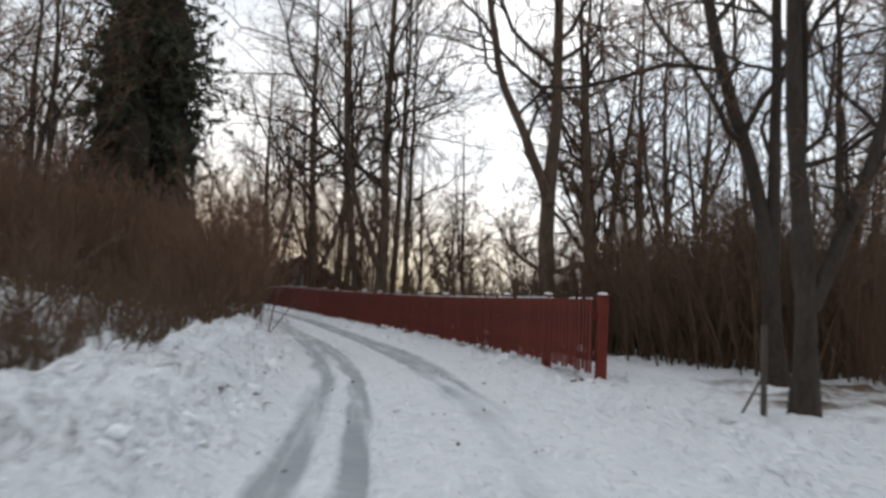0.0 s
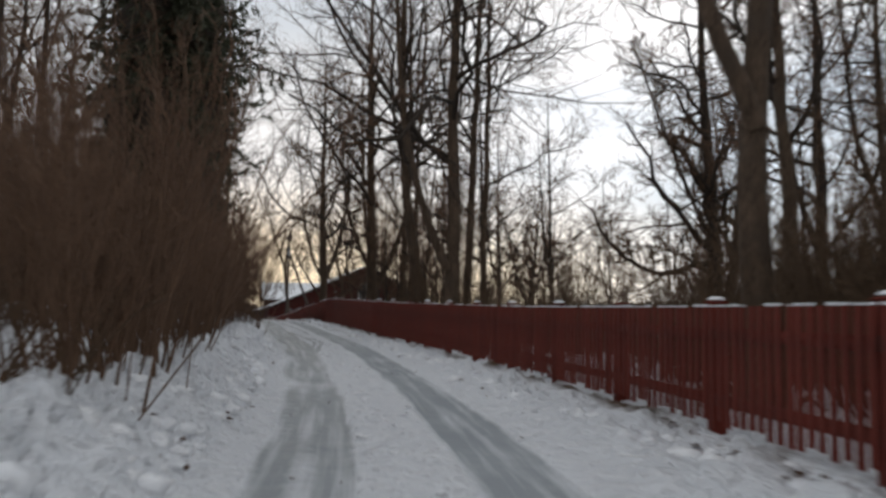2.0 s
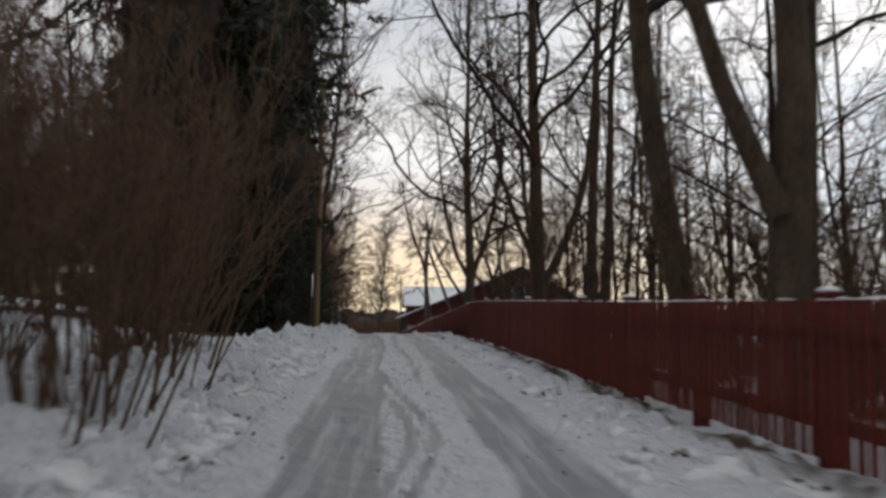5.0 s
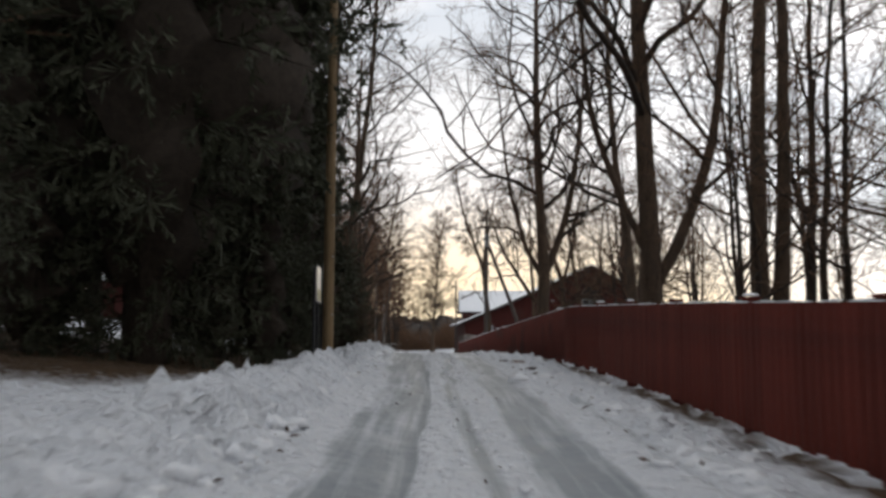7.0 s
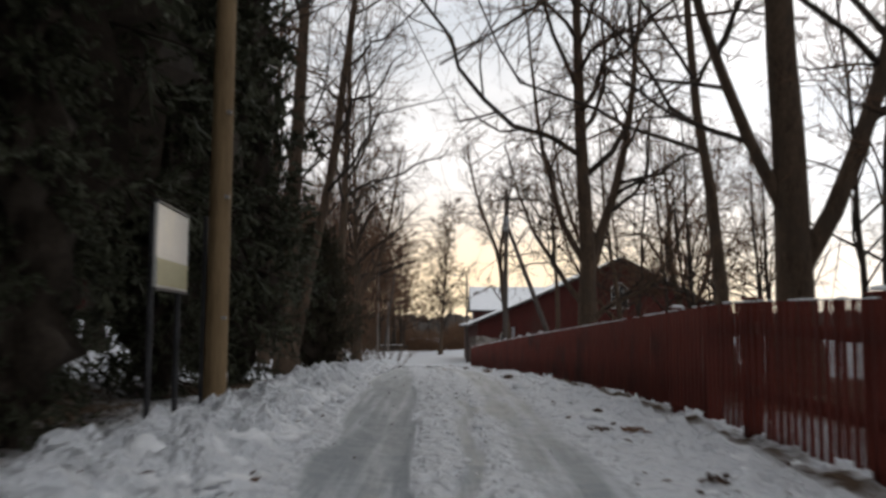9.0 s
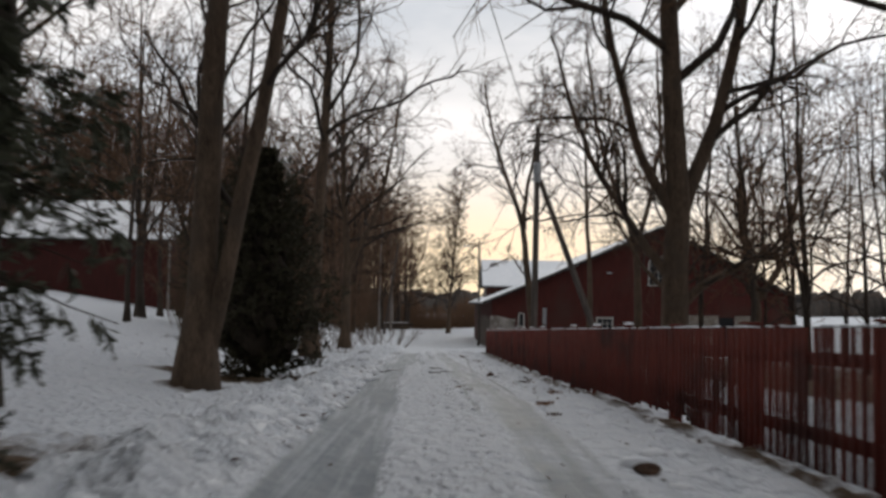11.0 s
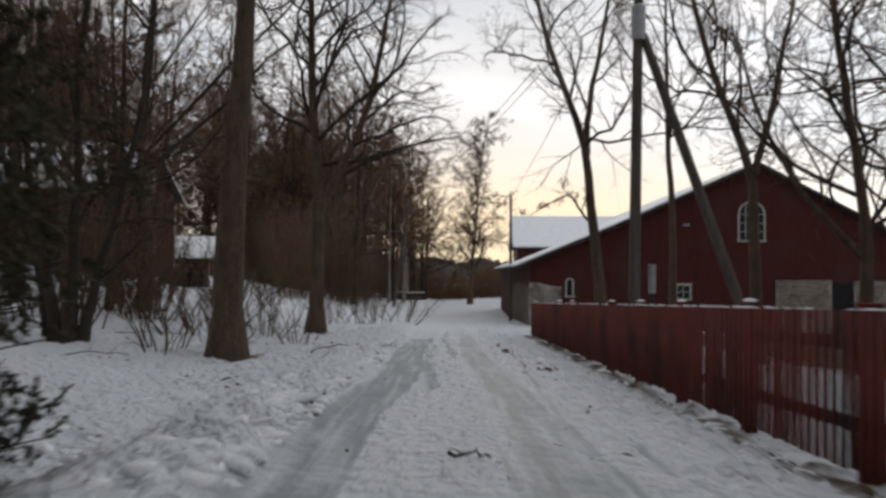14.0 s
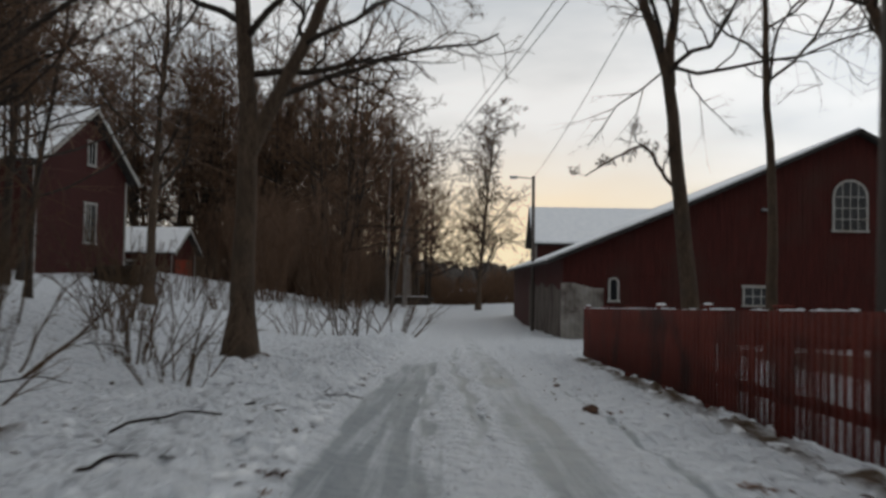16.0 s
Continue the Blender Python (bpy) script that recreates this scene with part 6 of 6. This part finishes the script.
# ---- broken snow and litter ----
def build_snow_chunks():
    """Ploughed lumps of snow on both verges, one joined sheet of small rounded blocks."""
    r = np.random.default_rng(21)
    bm = bmesh.new()
    bmesh.ops.create_icosphere(bm, subdivisions=1, radius=1.0)
    ball = np.array([v.co for v in bm.verts])
    tri = np.array([[v.index for v in f.verts] for f in bm.faces])
    bm.free()
    spots = []
    for _ in range(2100):
        y = r.uniform(1, 112)
        spots.append((float(lane_x(y)) - 1.25 - abs(r.normal()) * 0.75, y, 0.02 + 0.07 * r.random() ** 2.5))
    for _ in range(1300):
        y = r.uniform(9, 112)
        spots.append((float(fence_x(y)) - 0.12 - abs(r.normal()) * 0.5, y, 0.02 + 0.06 * r.random() ** 2.5))
    for _ in range(500):
        y = r.uniform(1, 100)
        spots.append((float(lane_x(y)) + r.uniform(-0.1, 0.55), y, 0.012 + 0.02 * r.random()))
    for _ in range(90):
        y = r.uniform(53, 63)
        spots.append((float(lane_x(y)) - 1.15 - abs(r.normal()) * 0.7, y, 0.05 + 0.11 * r.random() ** 1.6))
    for _ in range(170):
        y = r.uniform(24, 66)
        spots.append((float(fence_x(y)) - 0.35 - abs(r.normal()) * 0.35, y, 0.04 + 0.08 * r.random() ** 1.6))
    for _ in range(520):
        y = r.uniform(2, 46)
        spots.append((float(lane_x(y)) - 1.3 - abs(r.normal()) * 0.7, y, 0.04 + 0.085 * r.random() ** 1.8))
    for _ in range(330):
        y = r.uniform(66, 112)
        spots.append((float(fence_x(y)) - 0.1 - abs(r.normal()) * 0.3, y, 0.03 + 0.09 * r.random() ** 1.8))
    for _ in range(420):
        y = r.uniform(68, 113)
        spots.append((float(lane_x(y)) - 1.15 - abs(r.normal()) * 0.55, y, 0.03 + 0.085 * r.random() ** 1.7))
    for _ in range(150):
        y = r.uniform(68, 90)
        spots.append((float(lane_x(y)) - 1.45 - abs(r.normal()) * 0.5, y, 0.06 + 0.09 * r.random() ** 1.5))
    for _ in range(120):
        y = r.uniform(66, 100)
        spots.append((float(lane_x(y)) - 1.3 - abs(r.normal()) * 0.8, y, 0.04 + 0.08 * r.random() ** 1.8))
    for _ in range(620):
        y = r.uniform(16, 70)
        spots.append((float(fence_x(y)) - 0.5 - abs(r.normal()) * 0.45, y, 0.035 + 0.085 * r.random() ** 1.7))
    for _ in range(620):
        y = r.uniform(14, 62)
        spots.append((float(lane_x(y)) - 1.25 - abs(r.normal()) * 0.6, y, 0.04 + 0.09 * r.random() ** 1.7))
    for _ in range(420):
        y = r.uniform(84, 112)
        spots.append((float(lane_x(y)) - 1.3 - 3.2 * r.random() ** 1.3, y, 0.035 + 0.075 * r.random() ** 1.7))
    vs, fs = [], []
    for k, (x, y, s) in enumerate(spots):
        jag = ball * (1 + np.clip(r.normal(size=(len(ball), 1)) * 0.33, -0.6, 0.7)) * (s * np.array([0.8 + r.random() * 0.9, 0.8 + r.random() * 0.9, 0.7]))
        vs.append(jag + [x, y, ground_at(x, y) + s * 0.05 + 0.01])
        fs.append(tri + k * len(ball))
    tagged(new("snow_lumps", mesh_of("snow_lumps", np.concatenate(vs), np.concatenate(fs), SNOW, True)), "broken lumps of ploughed snow along both verges", "snow", kind="stuff")


def build_debris():
    """Dead leaves and bark crumbs on the snow, and a few fallen branches."""
    r = np.random.default_rng(22)
    vs, fs, n = [], [], 0
    def bit(x, y, s, lift=0.015):
        nonlocal n
        a = r.uniform(0, 6.28)
        e = np.array([math.cos(a), math.sin(a), r.normal() * 0.25]) * s
        w = np.array([-math.sin(a), math.cos(a), r.normal() * 0.25]) * s * r.uniform(0.3, 0.7)
        o = np.array([x, y, ground_at(x, y) + lift])
        up = np.array([0, 0, s * 0.3])
        vs.append(np.array([o - e, o + w, o + e, o - w, o + up]))
        fs.append(np.array([(0, 1, 4), (1, 2, 4), (2, 3, 4), (3, 0, 4), (0, 2, 1), (0, 3, 2)]) + n)
        n += 5
    for _ in range(1500):
        y = r.uniform(10, 112)
        bit(float(fence_x(y)) - 0.05 - abs(r.normal()) * 0.22, y, r.uniform(0.02, 0.07), 0.03)
    for _ in range(700):
        y = r.uniform(20, 112)
        bit(float(lane_x(y)) + 1.4 + r.random() * 2.2, y, 0.012 + 0.045 * r.random() ** 2.5, 0.04)
    for _ in range(1300):
        y = r.uniform(2, 112)
        bit(float(lane_x(y)) - 1.1 - abs(r.normal()) * 1.2, y, 0.012 + 0.05 * r.random() ** 2.5, 0.06)
    for _ in range(650):
        y = r.uniform(40, 112)
        bit(float(fence_x(y)) - 0.1 - abs(r.normal()) * 0.55, y, 0.02 + 0.045 * r.random() ** 2, 0.045)
    for _ in range(800):
        y = r.uniform(84, 124)
        bit(float(lane_x(y)) - 2.4 - 9 * r.random() ** 1.4, y, 0.02 + 0.07 * r.random() ** 3, 0.04)
    for cx, cy in ((-1.2, 12.2), (-0.5, 13.4), (0.2, 14.4), (-2.0, 11.2), (0.7, 16.2), (-0.1, 15.6), (-2.6, 12.8)):
        for _ in range(60):
            bit(cx + r.normal() * 0.28, cy + r.normal() * 0.35, r.uniform(0.02, 0.06), r.uniform(0.03, 0.12))
    for _ in range(260):
        y = r.uniform(2, 110)
        bit(float(lane_x(y)) + r.uniform(-1.1, 1.6), y, r.uniform(0.012, 0.035), 0.0)
    tagged(new("leaf_litter", mesh_of("leaf_litter", np.concatenate(vs), np.concatenate(fs), LEAF)), "dead brown leaves and bark crumbs scattered on the snow", "leaves", kind="stuff")

    def branch(x, y, length, turn, bow, seed):
        q = np.random.default_rng(seed)
        t = np.linspace(-0.5, 0.5, 9)
        line = np.stack([t * length, np.sin(t * 3) * 0.1 * length, bow * (0.25 - t * t) * length], axis=1)
        line += q.normal(size=line.shape) * 0.015
        rad = np.linspace(0.015, 0.006, 9)
        side, srad = sprout(q, line[None], rad[None], 4, 0.3, 45, 0.25, 0.02, 0.15, 3, 0.6)
        ob = thing("fallen_branch", (x, y, ground_at(x, y) + 0.06), "dark fallen branch lying on the snow", "branch", "fallen branches", turn=turn)
        part("stick", mesh_of("stick", *tubes(line[None], rad[None], 6), BARK_DARK, True), ob)
        for k in range(4):
            part("side_shoot", mesh_of("side_shoot", *tubes(side[k:k + 1], srad[k:k + 1], 4), BARK_DARK, True), ob)
    for k, (x, y, l, a, bow) in enumerate(((-1.05, 96.4, 1.1, 8, 0.5), (-1.6, 100.5, 0.9, -12, 0.2), (-0.5, 99.6, 0.8, 5, 0.15), (-1.9, 92.2, 0.8, 50, 0.3), (-1.3, 91.0, 0.6, 20, 0.1), (2.14, 84.3, 0.3, 5, 0.1), (2.37, 82.0, 0.62, 2, 0.06), (1.2, 47.5, 0.6, 30, 0.2), (0.49, 81.0, 0.5, 25, 0.15), (-0.74, 94.7, 0.6, 10, 0.3), (-0.9, 97.7, 0.7, -6, 0.15), (1.14, 82.1, 0.4, -20, 0.1),
                                                   (-5.2, 93.5, 1.6, 20, 0.2), (-6.4, 98.8, 2.2, -8, 0.15), (-4.4, 99.8, 1.3, 35, 0.3), (-7.8, 102.5, 1.8, 12, 0.2), (-5.6, 104.5, 1.5, -30, 0.2), (-8.9, 96.0, 1.9, 5, 0.2), (-4.9, 109.0, 1.2, 18, 0.2))):
        branch(x, y, l, a, bow, 200 + k)
    # heaps of curled brown leaves blown together on the snow
    heaps = []
    for k in range(4):
        n_leaf = 46
        c = r.normal(size=(n_leaf, 3)) * [0.12, 0.1, 0.03]
        c[:, 2] = np.abs(c[:, 2]) + 0.02
        d, up = unit(r.normal(size=(n_leaf, 3)) * [1, 1, 0.5]), unit(r.normal(size=(n_leaf, 3)) * [0.5, 0.5, 1])
        w = unit(np.cross(d, up))
        size = r.uniform(0.03, 0.065, (n_leaf, 1))
        curl = up * size * r.uniform(0.2, 0.7, (n_leaf, 1))
        v = np.stack([c - d * size, c + w * size * 0.5 + curl, c + d * size, c - w * size * 0.5 + curl, c - up * 0.004], axis=1).reshape(-1, 3)
        f = (np.array([(0, 1, 4), (1, 2, 4), (2, 3, 4), (3, 0, 4)])[None] + (np.arange(n_leaf) * 5)[:, None, None]).reshape(-1, 3)
        heaps.append(mesh_of("leaf_heap", v, f, LEAF_PALE if k % 2 else LEAF))
    for k, (x, y, size) in enumerate(((5.34, 56.4, 1.0), (5.19, 58.9, 0.9), (4.86, 58.8, 0.7), (5.67, 55.9, 0.8), (4.09, 72.0, 0.6), (4.08, 73.5, 0.9), (4.52, 74.8, 1.0), (5.26, 72.9, 0.7), (4.52, 77.3, 1.0), (4.48, 76.7, 1.1),
                                      (4.16, 79.6, 1.0), (4.72, 78.6, 0.8), (4.26, 82.3, 1.2), (4.26, 79.9, 0.9), (3.89, 85.4, 1.0), (4.4, 84.0, 0.8), (0.6, 79.4, 1.0), (3.2, 95.5, 0.9), (3.25, 93.9, 1.2), (2.8, 99.4, 1.0), (4.08, 93.8, 0.9),
                                      (2.88, 76.9, 0.4), (3.06, 76.2, 0.4), (0.09, 94.6, 0.5), (0.04, 95.2, 0.6), (2.44, 34.8, 0.6), (2.38, 37.8, 0.6), (2.31, 33.3, 0.5), (6.1, 34.7, 0.8), (3.0, 98.3, 0.6))):
        ob = new("leaf_heap", heaps[k % 4])
        ob.matrix_basis = pose(x, y, ground_at(x, y) + 0.02, 0, 0, r.uniform(0, 360)) @ Matrix.Scale(size * 0.62, 4)
        tagged(ob, "small heap of curled brown leaves on the snow", "leaves", "leaf heaps", "stuff")
    # dark stones and clods dropped by the fence
    for k in range(18):
        y = r.uniform(40, 108)
        x = float(fence_x(y)) - r.uniform(0.4, 1.9)
        bm = bmesh.new()
        bmesh.ops.create_icosphere(bm, subdivisions=2, radius=1.0)
        s = r.uniform(0.04, 0.09)
        for v in bm.verts:
            v.co = v.co * (1 + noise.noise(v.co * 1.7 + Vector((k * 3.1, 0, 0))) * 0.5)
            v.co = Vector((v.co.x * s * 1.3, v.co.y * s, v.co.z * s * 0.7))
        ob = new("clod", bm_mesh("clod", bm, LEAF))
        ob.matrix_basis = pose(x, y, ground_at(x, y) + s * 0.3, 0, 0, r.uniform(0, 360))
        tagged(ob, "brown frozen clod of earth and leaves on the snow", "clod", "frozen clods")


build_fence()
build_key_trees()
build_conifers()
build_shrubs()
build_woods()
build_far_woods()
build_wood_edge()
build_barn()
build_house()
build_outbuilding()
build_poles()
build_stake()
build_snow_chunks()
build_debris()
